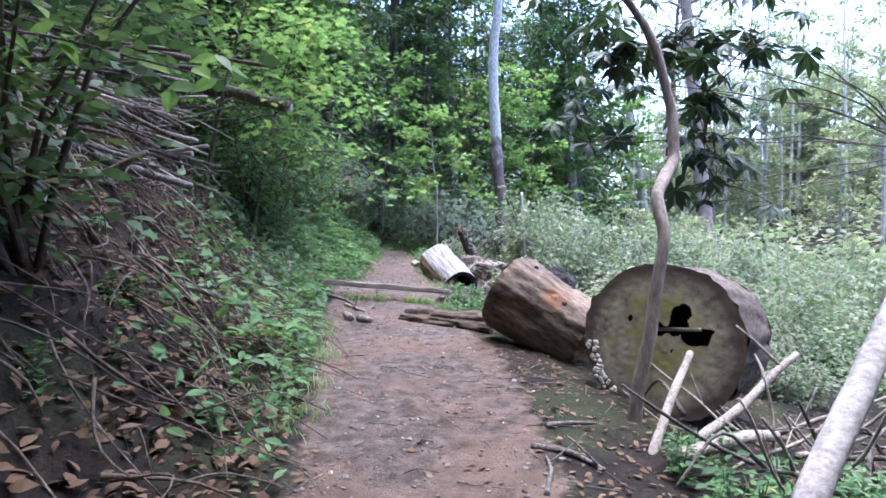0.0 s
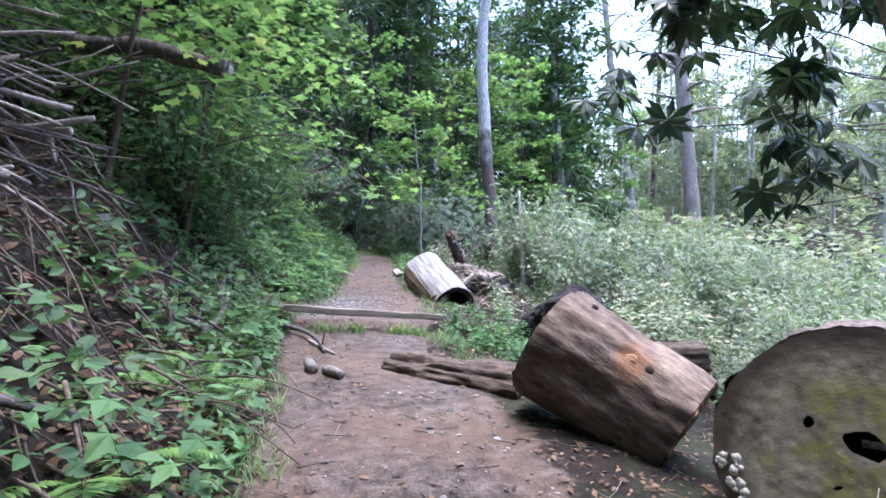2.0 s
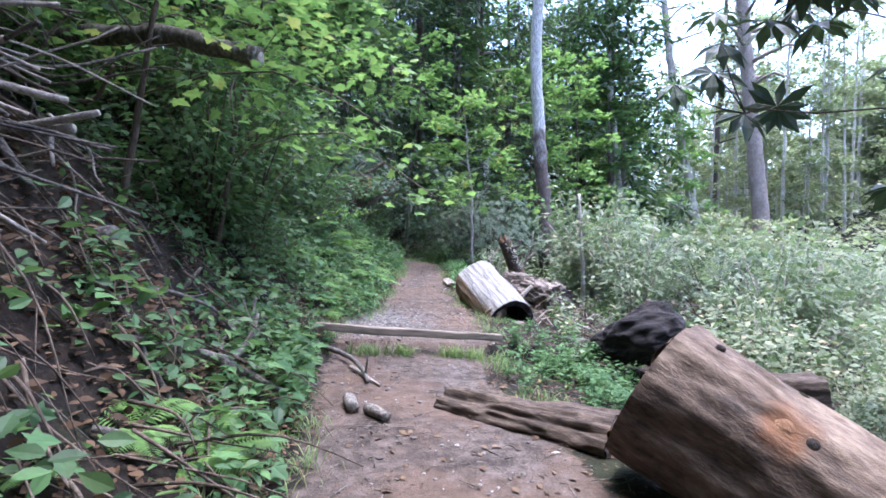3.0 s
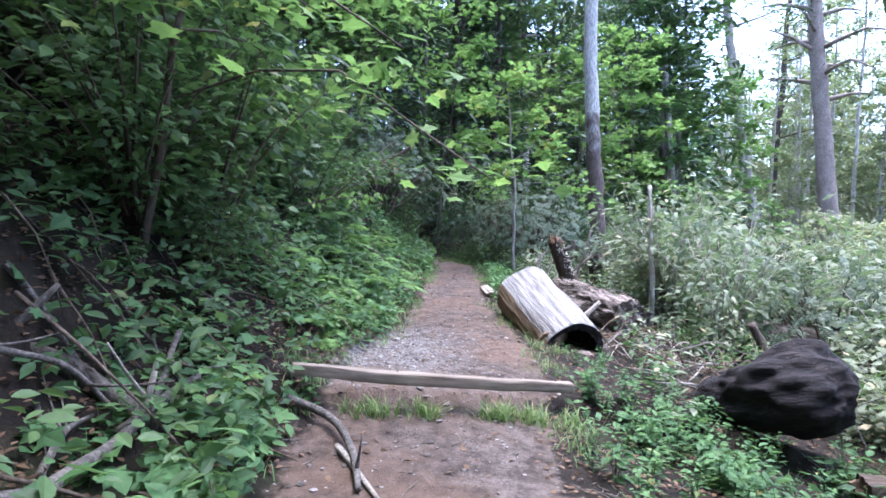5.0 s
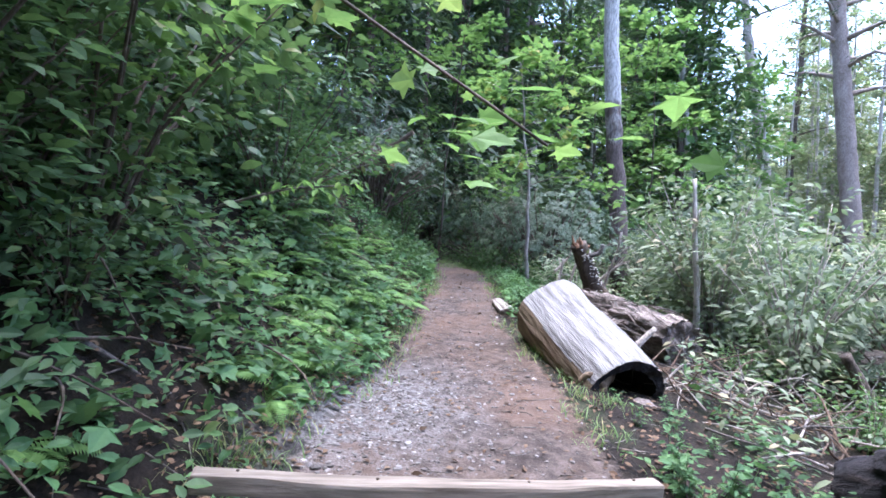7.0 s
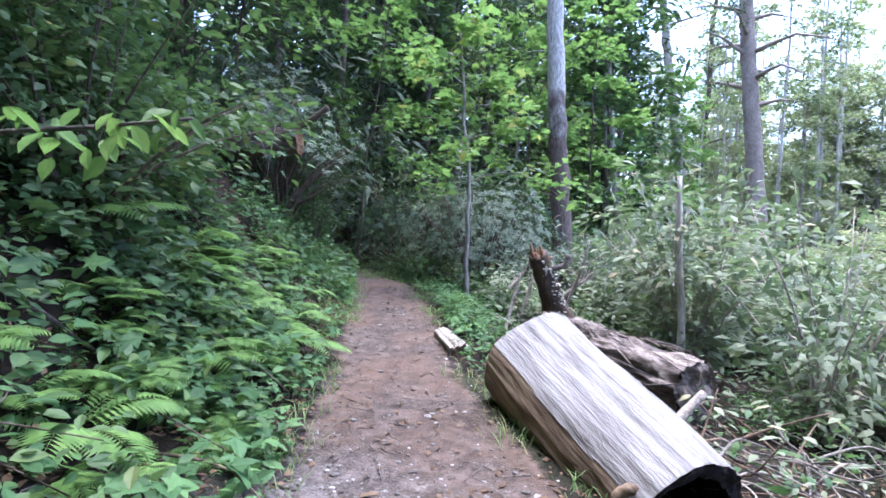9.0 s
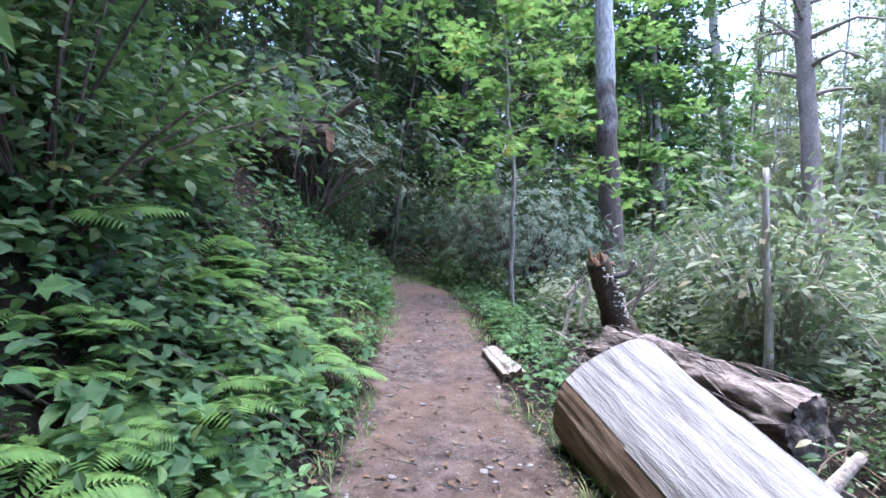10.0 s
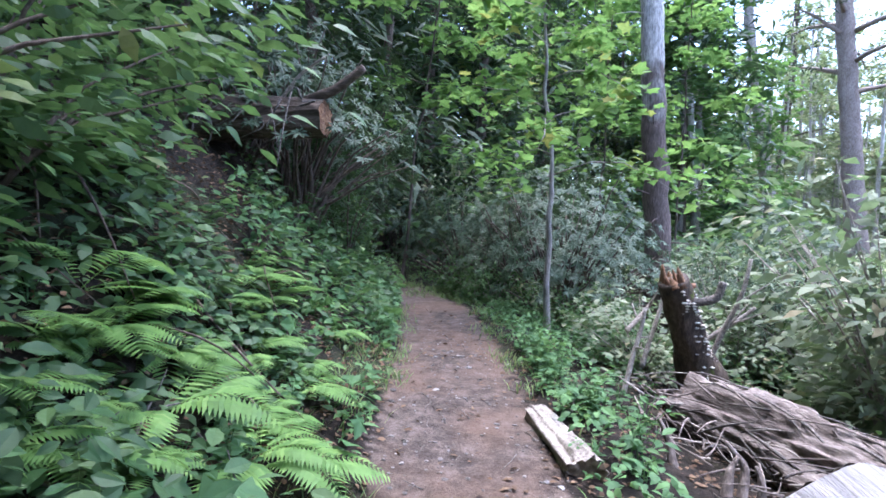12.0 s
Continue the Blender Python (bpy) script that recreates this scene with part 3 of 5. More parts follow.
# charred log
char = thing("charred_log", "black charred log among green plants", "log", at=along((1.58, 10.46, .76), (2.52, 9.98, .99)))
ci = char.matrix_basis.inverted()
cp = np.array([ci @ Vector(p) for p in ((1.52, 10.5, .70), (1.75, 10.38, .76), (2.05, 10.2, .90), (2.32, 10.06, .98), (2.60, 9.93, .97))])
cv, cf = tube(bend(cp, 120), [.16, .2, .22, .25, .28, .32, .35, .38, .39, .38, .34, .24], 100, .2, 8.0, 3.8)
cn = cv * 9.0
cv = cv + unit(cv - cp.mean(0)) * (.04 * vnoise(cn[:, 0], cn[:, 1], cn[:, 2] * .4) + .02 * vnoise(cn[:, 0] * 2.7, cn[:, 1] * 2.7, cn[:, 2] * .9))[:, None]
part("charred_trunk", (cv, cf), M_CHAR, char)
ragged = thing("fallen_log", "ragged black and brown log below the charred one", "log", at=along((2.2, 8.95, .42), (3.7, 8.75, .5)))
part("bark", log_skin(1.5, .22, .3, .22, 61.0, 90, 70, .02), M_MOSSLOG, ragged)
part("broken_end", log_end(0, .22, .22, 61.0, 90, 12, 1.0, None, .06, False, .98), M_BROWNWOOD, ragged, "brown broken end")
part("far_end", log_end(1.5, .3, .22, 61.0, 90, 12, 1.0, None, .04, True, .98), M_BROWNWOOD, ragged)

# bleached white log: bark gone on top, brown flank, hollow near end
WA, WB = (.34, 11.90, .83), (-.34, 13.45, 1.42)
white = thing("bleached_log", "bleached white log with a hollow dark end", "log", at=along(WA, WB))
WLEN = (Vector(WB) - Vector(WA)).length
wi = white.matrix_basis.to_3x3().inverted()
top_dir = wi @ Vector((.35, -.1, 1))
facet = wi @ Vector((-.52, 0, .85))
facet = np.array([facet.x, facet.y]) / math.hypot(facet.x, facet.y)


def flattened(geo):
    """A flat facet split off along the upper side."""
    v = geo[0].copy()
    over = v[:, :2] @ facet - .44 * (.86 - .06 * v[:, 2] / WLEN)
    v[:, :2] -= np.clip(over, 0, None)[:, None] * facet * .5
    return v, geo[1]


skin_v, skin_f = flattened(log_skin(WLEN, .43, .46, .045, 11.0, 140, 110, .022))
mid = skin_v[skin_f].mean(1)
ang = (mid[:, 0] * top_dir.x + mid[:, 1] * top_dir.y) / np.linalg.norm(mid[:, :2], axis=1) / math.hypot(top_dir.x, top_dir.y)
ang = ang + .05 * vnoise(mid[:, 0] * 6, mid[:, 1] * 6, mid[:, 2] * 2)
is_top = ang > .12
part("bleached_top", (skin_v, skin_f[is_top]), M_WHITEWOOD, white, "smooth bleached white wood")
part("weathered_flank", (skin_v * np.array([.985, .985, 1]), skin_f), M_TANWOOD, white, "tan and brown weathered flank")


def hollow_near(x, y):
    return (x / .34) ** 2 + (y / .33) ** 2 + .2 * vnoise(x * 9, y * 9) < 1


part("near_end", flattened(log_end(0, .43, .045, 11.0, 140, 26, 1.0, hollow_near, .02, False, .98)), M_CHAR, white, "black rim round the hollow")
hv, hf = cup(.36, .55, 0.03)
hv[:, 2] = .06 - hv[:, 2]
part("hollow", (hv, hf[:, ::-1]), M_HOLLOW_SHADE_KNOT, white, "hollow with its shade painted near-black")
part("far_end", flattened(log_end(WLEN, .46, .045, 11.0, 140, 20, 1.0, None, .02, True, .98)), M_TANWOOD, white, "tan sawn end")
bs = white.matrix_basis.inverted() @ Vector((.44, 12.5, 1.15))
be = white.matrix_basis.inverted() @ Vector((.74, 12.55, 1.43))
part("branch_stub", tube(bend([bs, be], 8, .01), [.045, .03], 12, .1), M_STICK_PALE, white, "pale broken branch stub")
wm = white.matrix_basis.inverted()
ka, kb = wm @ Vector((.16, 12.14, 1.02)), wm @ Vector((.02, 11.80, .97))
kd = (kb - ka).normalized()
ks = kd.cross(Vector((0, 0, 1))).normalized()
kt = kd.cross(ks)
turn_ = np.linspace(0, 2 * np.pi, 28)
loop = [kb + ks * (.08 * math.cos(a)) + kt * (.10 * math.sin(a)) for a in turn_]
knot_ring = part("knot_ring", tube(np.array(loop), [.035, .045, .03, .04, .035], 12, .35, 4.0, 12), M_TANWOOD, white, "tan ring of wood round a branch hole")
part("knot_neck", tube(np.array([ka, kb - kd * .05, kb + kd * .012]), [.13, .12, .085], 20, .15, 2.0), M_TANWOOD, white)
part("knot_hole", tube(np.array([kb - kd * .04, kb + kd * .02, kb + kd * .03]), [.07, .062, .04], 16, .3, 7.0), M_MOSSLOG, knot_ring, "dark rotten branch hole")
rock = thing("boulder", "tan rock under the hollow end of the white log", "rock")
rv, rf = tube(bend([(.44, 11.7, .45), (.46, 11.72, .65), (.48, 11.76, .88)], 10), [.2, .3, .29, .22, .06], 26, .16, 2.0, 4.0)
part("stone", (rv, rf), M_ROTTEN, rock)

# ---- timber step ----
step = thing("trail_step", "weathered tan timber step laid across the trail", "step", at=along((-2.04, 8.62, 1.215), (.17, 9.63, .97)))
SL = math.dist((-2.04, 8.62, 1.17), (.17, 9.63, .90))
bm = bmesh.new()
bmesh.ops.create_cube(bm, size=1)
for v in bm.verts:
    v.co = (v.co.x * .11, v.co.y * .092 - .015, (v.co.z + .5) * SL)
bmesh.ops.bisect_plane(bm, geom=bm.verts[:] + bm.edges[:] + bm.faces[:], plane_co=(0, 0, SL / 2), plane_no=(0, 0, 1))
bmesh.ops.bevel(bm, geom=bm.edges[:], offset=.018, segments=2, affect="EDGES", profile=.6)
bmesh.ops.subdivide_edges(bm, edges=[e for e in bm.edges if e.calc_length() > .5], cuts=24)
for v in bm.verts:
    w = v.co.z / SL
    p = v.co
    v.co.x += .012 * float(vnoise(p.z * 3, p.y * 9, 1.0)) - .09 * math.sin(math.pi * w)
    v.co.y += .008 * float(vnoise(p.z * 4, p.x * 9, 5.0))
step_mesh = bpy.data.meshes.new("timber")
bm.to_mesh(step_mesh)
bm.free()
# roll the timber so that its broad face stands upright
step_mesh.materials.append(M_TIMBER)
timber = new("timber", step_mesh)
timber.parent = step
up_l = step.matrix_basis.to_3x3().inverted() @ Vector((0, 0, 1))
timber.matrix_basis = Matrix.Rotation(math.atan2(up_l.y, up_l.x) - math.pi / 2, 4, "Z")

for q in (.08, .34, .66, .93):
    nx_ = -.09 * math.sin(math.pi * q) + .02
    nail = part("nail", tube(np.array([(nx_, .022, q * SL), (nx_, .033, q * SL), (nx_, .037, q * SL)]), [.009, .009, .005], 10), M_BARK_DARK, step, "rusty nail head")
    nail.matrix_basis = timber.matrix_basis.copy()

# ---- loose wood ----


def stick(name, pts, r0, r1, material, label, category="branch", group="", twigs=0, rough=.12, sides=10, n=16, parent=None, wobble=.02):
    """A bent dead branch with broken side twigs."""
    s = float(rng.uniform(0, 50))
    q = bend(pts, n, wobble, s)
    geo = [tube(q, [r0, (r0 + r1) / 2, r1], sides, rough, s, 9)]
    for _ in range(twigs):
        k = int(rng.integers(n // 4, n - 1))
        d = unit(rng.normal(0, 1, 3) + .8 * unit(q[-1] - q[0]) + [0, 0, .5])
        l = rn(.15, .45)
        geo.append(tube(bend([q[k], q[k] + d * l * .5, q[k] + d * l + [0, 0, rn(-.05, .08)]], 6, .01, s), [r1 * .7, r1 * .3], 6))
    if parent is not None:
        return part(name, joined(geo), material, parent, world=True)
    ob = thing(name, label, category, group, at=Matrix.Translation(pts[0]))
    part("stem", joined(geo), material, ob, world=True)
    return ob


def on(x, y, lift):
    return (x, y, on_land(x, y, lift))


# broken stump beyond the white log, studded with shelf fungi
stump = thing("broken_stump", "splintered rotten stump studded with pale shelf fungi", "stump", at=Matrix.Translation((.60, 17.15, 1.3)))
sp = bend([(.66, 17.2, 1.25), (.42, 17.0, 1.8), (.22, 16.85, 2.30)], 40)
part("rotten_trunk", tube(sp, [.25, .17, .155, .15], 40, .16, 6.0), M_MOSSLOG, stump, world=True)
for a, b, h in [(.12 * math.cos(k * .55), .12 * math.sin(k * .55), rn(-.1, .16)) for k in range(11)] + [(.04, .0, .06), (-.05, .03, .02), (.0, -.05, .1)]:
    part("splinter", tube(bend([sp[-4] + [a, b, 0], sp[-1] + [a * .8 - .03, b * .8, h]], 6, .01, a * 30), [rn(.04, .07), rn(.02, .045), .006], 7, .5), M_REDROT, stump, "orange splinter of the break", world=True)
stick("branch_stub", [(.3, 16.85, 2.12), (.45, 16.8, 2.08), (.60, 16.75, 2.14), (.63, 16.72, 2.3)], .05, .035, M_STICK, "", parent=stump)
for n_ in range(120):
    k = int(rng.integers(3, 36))
    a_ = rn(-.3, 2.6)
    o = np.array([math.cos(a_ - 1.6), math.sin(a_ - 1.6), 0])
    c = sp[k] + o * (.17 + .02 * (k < 10))
    s = rn(.012, .03)
    th = np.linspace(0, 2 * np.pi, 8, endpoint=False)
    v = np.concatenate([[c + [0, 0, .012]], [c + [s * math.cos(t), s * math.sin(t), 0] for t in th], [c - [0, 0, .012]]])
    f = [(0, m + 1, (m + 1) % 8 + 1) for m in range(8)] + [(9, (m + 1) % 8 + 1, m + 1) for m in range(8)]
    part("shelf_fungus", (v, f), M_FUNGUS, stump, "pale shelf fungus", world=True)
for pts in ([on(.05, 17.2, .25), (.28, 17.3, 2.1)], [(.72, 17.2, 1.4), (.95, 17.0, 2.25), (1.0, 17.0, 2.55)], [(.7, 17.3, 1.6), (1.1, 17.1, 2.05)], [on(-.25, 16.7, .02), (-.08, 16.8, 1.75), (-.05, 16.8, 2.0)],
            [(-.2, 16.9, 1.75), (.05, 17.0, 2.05)]):
    stick("dead_branch", pts, .03, .018, M_STICK_PALE, "pale dead branch leaning by the rotten stump", group="branches by the stump", twigs=2)

# bark-shedding fallen log and its litter
rot = thing("fallen_log", "rotting fallen log shedding strips of bark", "log", at=along((.25, 16.4, 1.20), (1.45, 14.2, 1.0)))
RL = math.dist((.25, 16.4, 1.20), (1.45, 14.2, 1.0))
part("bark", log_skin(RL, .24, .34, .34, 21.0, 90, 80, .05), M_ROTTEN, rot)
part("broken_end", log_end(0, .24, .34, 21.0, 90, 12, 1.0, None, .05, False, .98), M_REDROT, rot)
part("far_end", log_end(RL, .34, .34, 21.0, 90, 12, 1.0, None, .05, True, .98), M_ROTTEN, rot)
for n_ in range(170):
    z0, a_, l = rn(.0, RL - .4), rn(0, 6.28), rn(.2, .6)
    r_ = .25 + .11 * z0 / RL + rn(-.01, .07)
    d = rn(-.9, .9)
    stick_pts = [(r_ * math.cos(a_), r_ * math.sin(a_), z0), ((r_ + .015) * math.cos(a_ + d / 2), (r_ + .015) * math.sin(a_ + d / 2), z0 + l / 2), (r_ * math.cos(a_ + d), r_ * math.sin(a_ + d), z0 + l)]
    part("bark_strip", tube(bend(stick_pts, 6, .02, a_), [.005, rn(.006, .016), .003], 6, .1, a_), (M_ROTTEN, M_STICK)[n_ % 2], rot)
for n_, (x, y) in enumerate(((-.02, 14.85), (.13, 14.7), (-.2, 15.25), (.1, 14.95))):
    h = rn(.2, .36)
    stick("wood_splinter", [on(x, y, -.03), on(x + rn(-.06, .06), y + .05, h * .6), on(x + rn(-.1, .1), y + .08, h)], .04, .012, M_ROTTEN, "upright splinter of rotten bark", "splinter", "splinters by the rotting log", rough=.2)

barkheap = thing("bark_heap", "loose strips of shed bark around the rotting log", "bark", at=Matrix.Translation((.5, 15.5, 1.2)))
for n_ in range(230):
    x, y = rn(-.25, 1.5), rn(14.3, 17.1)
    if y < 15.2 and x < .15:
        continue
    a_, l = rn(0, 6.28), rn(.12, .5)
    z = on_land(x, y) + rn(0, .28)
    stick("bark_strip", [(x, y, z), (x + l * .5 * math.cos(a_), y + l * .5 * math.sin(a_), z + rn(-.02, .07)), (x + l * math.cos(a_), y + l * math.sin(a_), z + rn(-.1, .12))], rn(.004, .012), .003, (M_ROTTEN, M_STICK_PALE, M_ROTTEN)[n_ % 3], "", parent=barkheap, sides=6, n=7, rough=.25, wobble=.03)
chunk = thing("wood_chunk", "grey split chunk of wood beside the trail", "wood", at=along((-1.17, 15.5, 1.29), (-.92, 14.62, 1.20)))
part("split_wood", log_skin(.92, .09, .13, .26, 31.0, 60, 40, .14, .8), M_STICK_PALE, chunk)
part("split_end", log_end(.92, .13, .26, 31.0, 60, 8, .75, None, .03, True, .98), M_TANWOOD, chunk)
part("far_end", log_end(0, .09, .26, 31.0, 60, 8, .75, None, .03, False, .98), M_TANWOOD, chunk)

# log jutting from the bank
jut = thing("fallen_log", "rotten log jutting out of the bank with a sawn end", "log", at=along((-5.6, 17.5, 3.86), (-3.52, 17.3, 3.88)))
part("bark", log_skin(2.09, .3, .2, .22, 41.0, 70, 60, .05), M_BARK_DARK, jut)
part("sawn_face", log_end(2.09, .2, .22, 41.0, 70, 14, 1.0, None, .008, True, .98), M_REDROT, jut, "orange-brown sawn end")
stick("branch_stub", [(-3.75, 17.3, 4.05), (-3.4, 17.25, 4.2), (-3.1, 17.2, 4.42)], .06, .045, M_BARK_DARK, "", parent=jut)
stick("branch_stub", [(-4.1, 17.3, 4.0), (-3.8, 17.2, 4.35), (-3.5, 17.1, 4.5)], .025, .012, M_STICK_PALE, "", parent=jut)
for n_ in range(17):
    x = rn(-5.2, -3.7)
    stick("root", [(x, 17.2 + rn(-.15, .1), 4.0 + rn(-.1, .08)), (x + rn(-.2, .3), 17.1, 4.1 + rn(-.5, .25)), (x + rn(-.3, .5), 17.0 + rn(-.2, .2), 4.0 + rn(-.9, .45))], .014, .005, M_STICK, "", parent=jut, sides=6, n=9)

# pale log end leaning out over the trail
over = thing("overhanging_log", "grey lichened log leaning out of the bank above", "log", at=Matrix.Translation((-4.2, 6.6, 4.0)))
op = bend([(-4.9, 7.5, 4.15), (-4.0, 7.3, 4.24), (-3.05, 7.13, 4.14), (-2.04, 7.08, 3.85)], 40, .03, 3.0)
part("bark", tube(op, [.085, .09, .09, .085], 22, .3, 3.0), M_LICHEN, over, world=True)
part("sawn_face", tube(np.array([op[-1] - [.004, 0, 0], op[-1] + [.008, 0, -.002]]), [.066, .06], 22), M_STICK_PALE, over, world=True)

# branches at the trail's edge below the step
stick("dead_branch", [on(-1.98, 8.42, .05), on(-1.68, 8.42, .07), on(-1.48, 8.2, .06), on(-1.26, 7.85, .04), on(-1.12, 7.5, .03)], .034, .02, M_STICK, "weathered branch lying below the timber step", twigs=1)
stick("dead_branch", [on(-1.45, 8.0, .03), on(-1.2, 7.75, .04), on(-.98, 7.45, .03)], .022, .012, M_STICK_PALE, "thin pale branch lying on the dirt trail")
stick("dead_branch", [on(-1.17, 6.98, .05), on(-1.05, 6.72, .05)], .06, .05, M_STICK, "short chunk of branch lying on the dirt trail")
stick("dead_branch", [on(-.92, 6.72, .04), on(-.72, 6.52, .04)], .05, .04, M_STICK, "short chunk of branch lying on the dirt trail")
stick("dead_branch", [(-4.3, 7.0, 1.85), (-3.7, 6.95, 1.48), (-3.0, 6.9, 1.25), (-2.4, 6.75, 1.08), (-1.95, 6.45, 1.0)], .07, .035, M_STICK, "long crooked dead branch lying down the bank", twigs=3)
stick("dead_branch", [(-2.75, 6.85, 1.12), (-2.3, 6.8, 1.15), (-2.05, 7.0, 1.32), (-2.0, 7.0, 1.55)], .035, .015, M_STICK_PALE, "forked pale branch on the bank", twigs=3)
stick("dead_branch", [(-3.1, 7.0, 1.3), (-2.6, 6.6, 1.0), (-2.3, 6.2, .98)], .045, .03, M_STICK, "dead branch lying on the bank", twigs=2)
fork = thing("forked_branch", "thick grey forked branch lying on the bank", "branch", at=Matrix.Translation((-2.0, 6.5, 1.2)))
stick("limb", [(-2.2, 5.4, 1.6), (-1.97, 5.86, 1.45), (-1.88, 6.2, 1.31), (-2.0, 6.7, 1.28), (-2.17, 7.23, 1.3), (-2.13, 7.55, 1.37)], .038, .024, M_STICK, "", parent=fork, rough=.15, n=30)
stick("limb", [(-2.14, 7.1, 1.23), (-2.22, 7.3, 1.35), (-2.3, 7.5, 1.5), (-2.34, 7.66, 1.62)], .028, .014, M_STICK, "", parent=fork, twigs=2)
stick("limb", [(-1.9, 6.15, 1.3), (-1.72, 6.25, 1.2), (-1.5, 6.3, 1.08)], .036, .024, M_STICK, "", parent=fork)
stick("dead_branch", [(-2.6, 5.9, 1.85), (-2.43, 6.33, 1.8), (-2.31, 6.84, 1.62), (-2.2, 7.0, 1.36)], .022, .012, M_STICK, "thin grey branch arching over the bank", twigs=3)
stick("dead_branch", [(-3.0, 6.6, 1.9), (-2.5, 6.95, 1.58), (-2.15, 7.2, 1.2)], .06, .045, M_LICHEN, "lichened dead branch lying down the bank", twigs=1)
for n_ in range(16):
    y = rn(3.2, 13.8)
    x = float(trail_left(y)) - rn(.15, 1.5)
    a_ = rn(0, 3.14)
    l = rn(.3, .7)
    stick("dead_branch", [on(x, y, .04), on(x + l * .5 * math.cos(a_), y + l * .5 * math.sin(a_), .07), on(x + l * math.cos(a_), y + l * math.sin(a_), .05)], .02, .008, M_STICK, "thin dead branch fallen on the bank", group="branches on the bank", twigs=2)

# brush piles
pile = thing("brush_pile", "tangled pile of cut grey branches on the bank", "brush", at=Matrix.Translation((-3.0, 4.5, 1.5)))
for n_ in range(190):
    y0 = rn(1.2, 6.4)
    lo = float(trail_left(y0))
    z1 = on_land(lo - 1.6, y0) + rn(.0, 1.7) * min(1.0, .45 + y0 / 9)
    x1 = lo - rn(1.15, 2.2) + .1 * (2.4 - z1)
    l = rn(1.2, 2.8)
    tip = np.array([x1, y0 + rn(-.2, .5), z1])
    root = np.array([x1 - l * rn(.6, 1), y0 + rn(-1.6, 1.1), max(z1 + rn(-.5, .35), on_land(x1 - l, y0) - .4)])
    r_ = rn(.007, .02) if n_ % 9 else rn(.03, .05)
    stick("branch", [root, (root + tip) / 2 + rng.normal(0, .16, 3), tip], r_ * 1.2, r_ * .75, (M_STICK, M_STICK, M_STICK_PALE, M_BARK_DARK)[n_ % 4], "", parent=pile, twigs=n_ % 3, sides=8, n=12, wobble=.04)
for pts, r0, r1, m_ in (([(-4.6, 6.3, 2.2), (-3.5, 6.05, 2.2), (-2.64, 6.0, 2.24)], .085, .075, M_STICK), ([(-4.4, 5.9, 2.75), (-3.4, 5.9, 3.0), (-2.72, 5.95, 3.12)], .04, .025, M_STICK_PALE),
                       ([(-4.2, 5.9, 2.96), (-2.95, 5.95, 3.02)], .05, .035, M_STICK_PALE), ([(-4.5, 5.7, 2.3), (-3.2, 5.9, 2.56)], .09, .08, M_STICK),
                       ([(-3.4, 2.6, 1.4), (-2.5, 2.5, 2.0), (-1.5, 2.7, 2.5)], .045, .02, M_BARK_DARK), ([(-3.2, 2.2, 2.9), (-2.0, 2.4, 2.95), (-1.3, 2.6, 2.6)], .035, .015, M_BARK_DARK),
                       ([(-2.9, 3.0, 1.5), (-1.9, 3.2, 1.7), (-1.2, 3.6, 1.35)], .04, .02, M_STICK), ([(-2.5, 1.8, 2.7), (-1.2, 2.2, 3.05), (-.5, 2.4, 2.95)], .022, .01, M_BARK_DARK)):
    stick("branch", pts, r0, r1, m_, "", parent=pile, twigs=2)

heap = thing("brush_pile", "heap of grey dead branches beside the great log", "brush", at=Matrix.Translation((3.2, 3.6, .5)))
for n_ in range(70):
    x, y = rn(2.2, 4.4), rn(2.3, 4.2)
    if (x - 2.35) ** 2 + (y - 4.4) ** 2 < 1.1:
        continue
    a_ = rn(0, 6.28)
    l = rn(.4, 1.3)
    z = on_land(x, y)
    stick("branch", [(x, y, z + rn(0, .25)), (x + l * .5 * math.cos(a_), y + l * .3 * math.sin(a_), z + rn(.05, .5)), (x + l * math.cos(a_), y + l * .5 * math.sin(a_), z + rn(.05, .75))], rn(.01, .025), .008, (M_STICK, M_STICK_PALE)[n_ % 2], "", parent=heap, sides=7, n=10, twigs=n_ % 2, wobble=.04)
stick("prop_stick", [(1.83, 2.72, .52), (2.05, 3.0, .83), (2.305, 3.3, 1.10)], .032, .027, M_STICK_PALE, "pale sawn stick propped against the great log")
stick("prop_stick", [(2.0, 2.72, .5), (2.25, 2.9, .64), (2.7, 3.15, .86), (3.12, 3.4, 1.10)], .035, .024, M_STICK_PALE, "long pale stick leaning beside the great log", twigs=2)
stick("dead_branch", [(1.95, 2.5, .64), (2.4, 2.6, .72), (2.7, 2.9, .66)], .045, .035, M_STICK_PALE, "pale sawn branch lying by the great log")
birch = thing("birch_pole", "white-barked pole leaning up beside the trail", "branch", at=Matrix.Translation((.97, .17, .5)))
part("bark", tube(bend([(.97, .17, .5), (1.766, .9, 1.148), (2.31, 1.4, 1.554), (2.6, 1.67, 1.77)], 40, .008), [.055, .05, .045], 20, .06, 2.0), M_BIRCH, birch, world=True)
tang = thing("brush_pile", "low heap of grey dead branches among the shrubs", "brush", at=Matrix.Translation((2.6, 12.5, .4)))
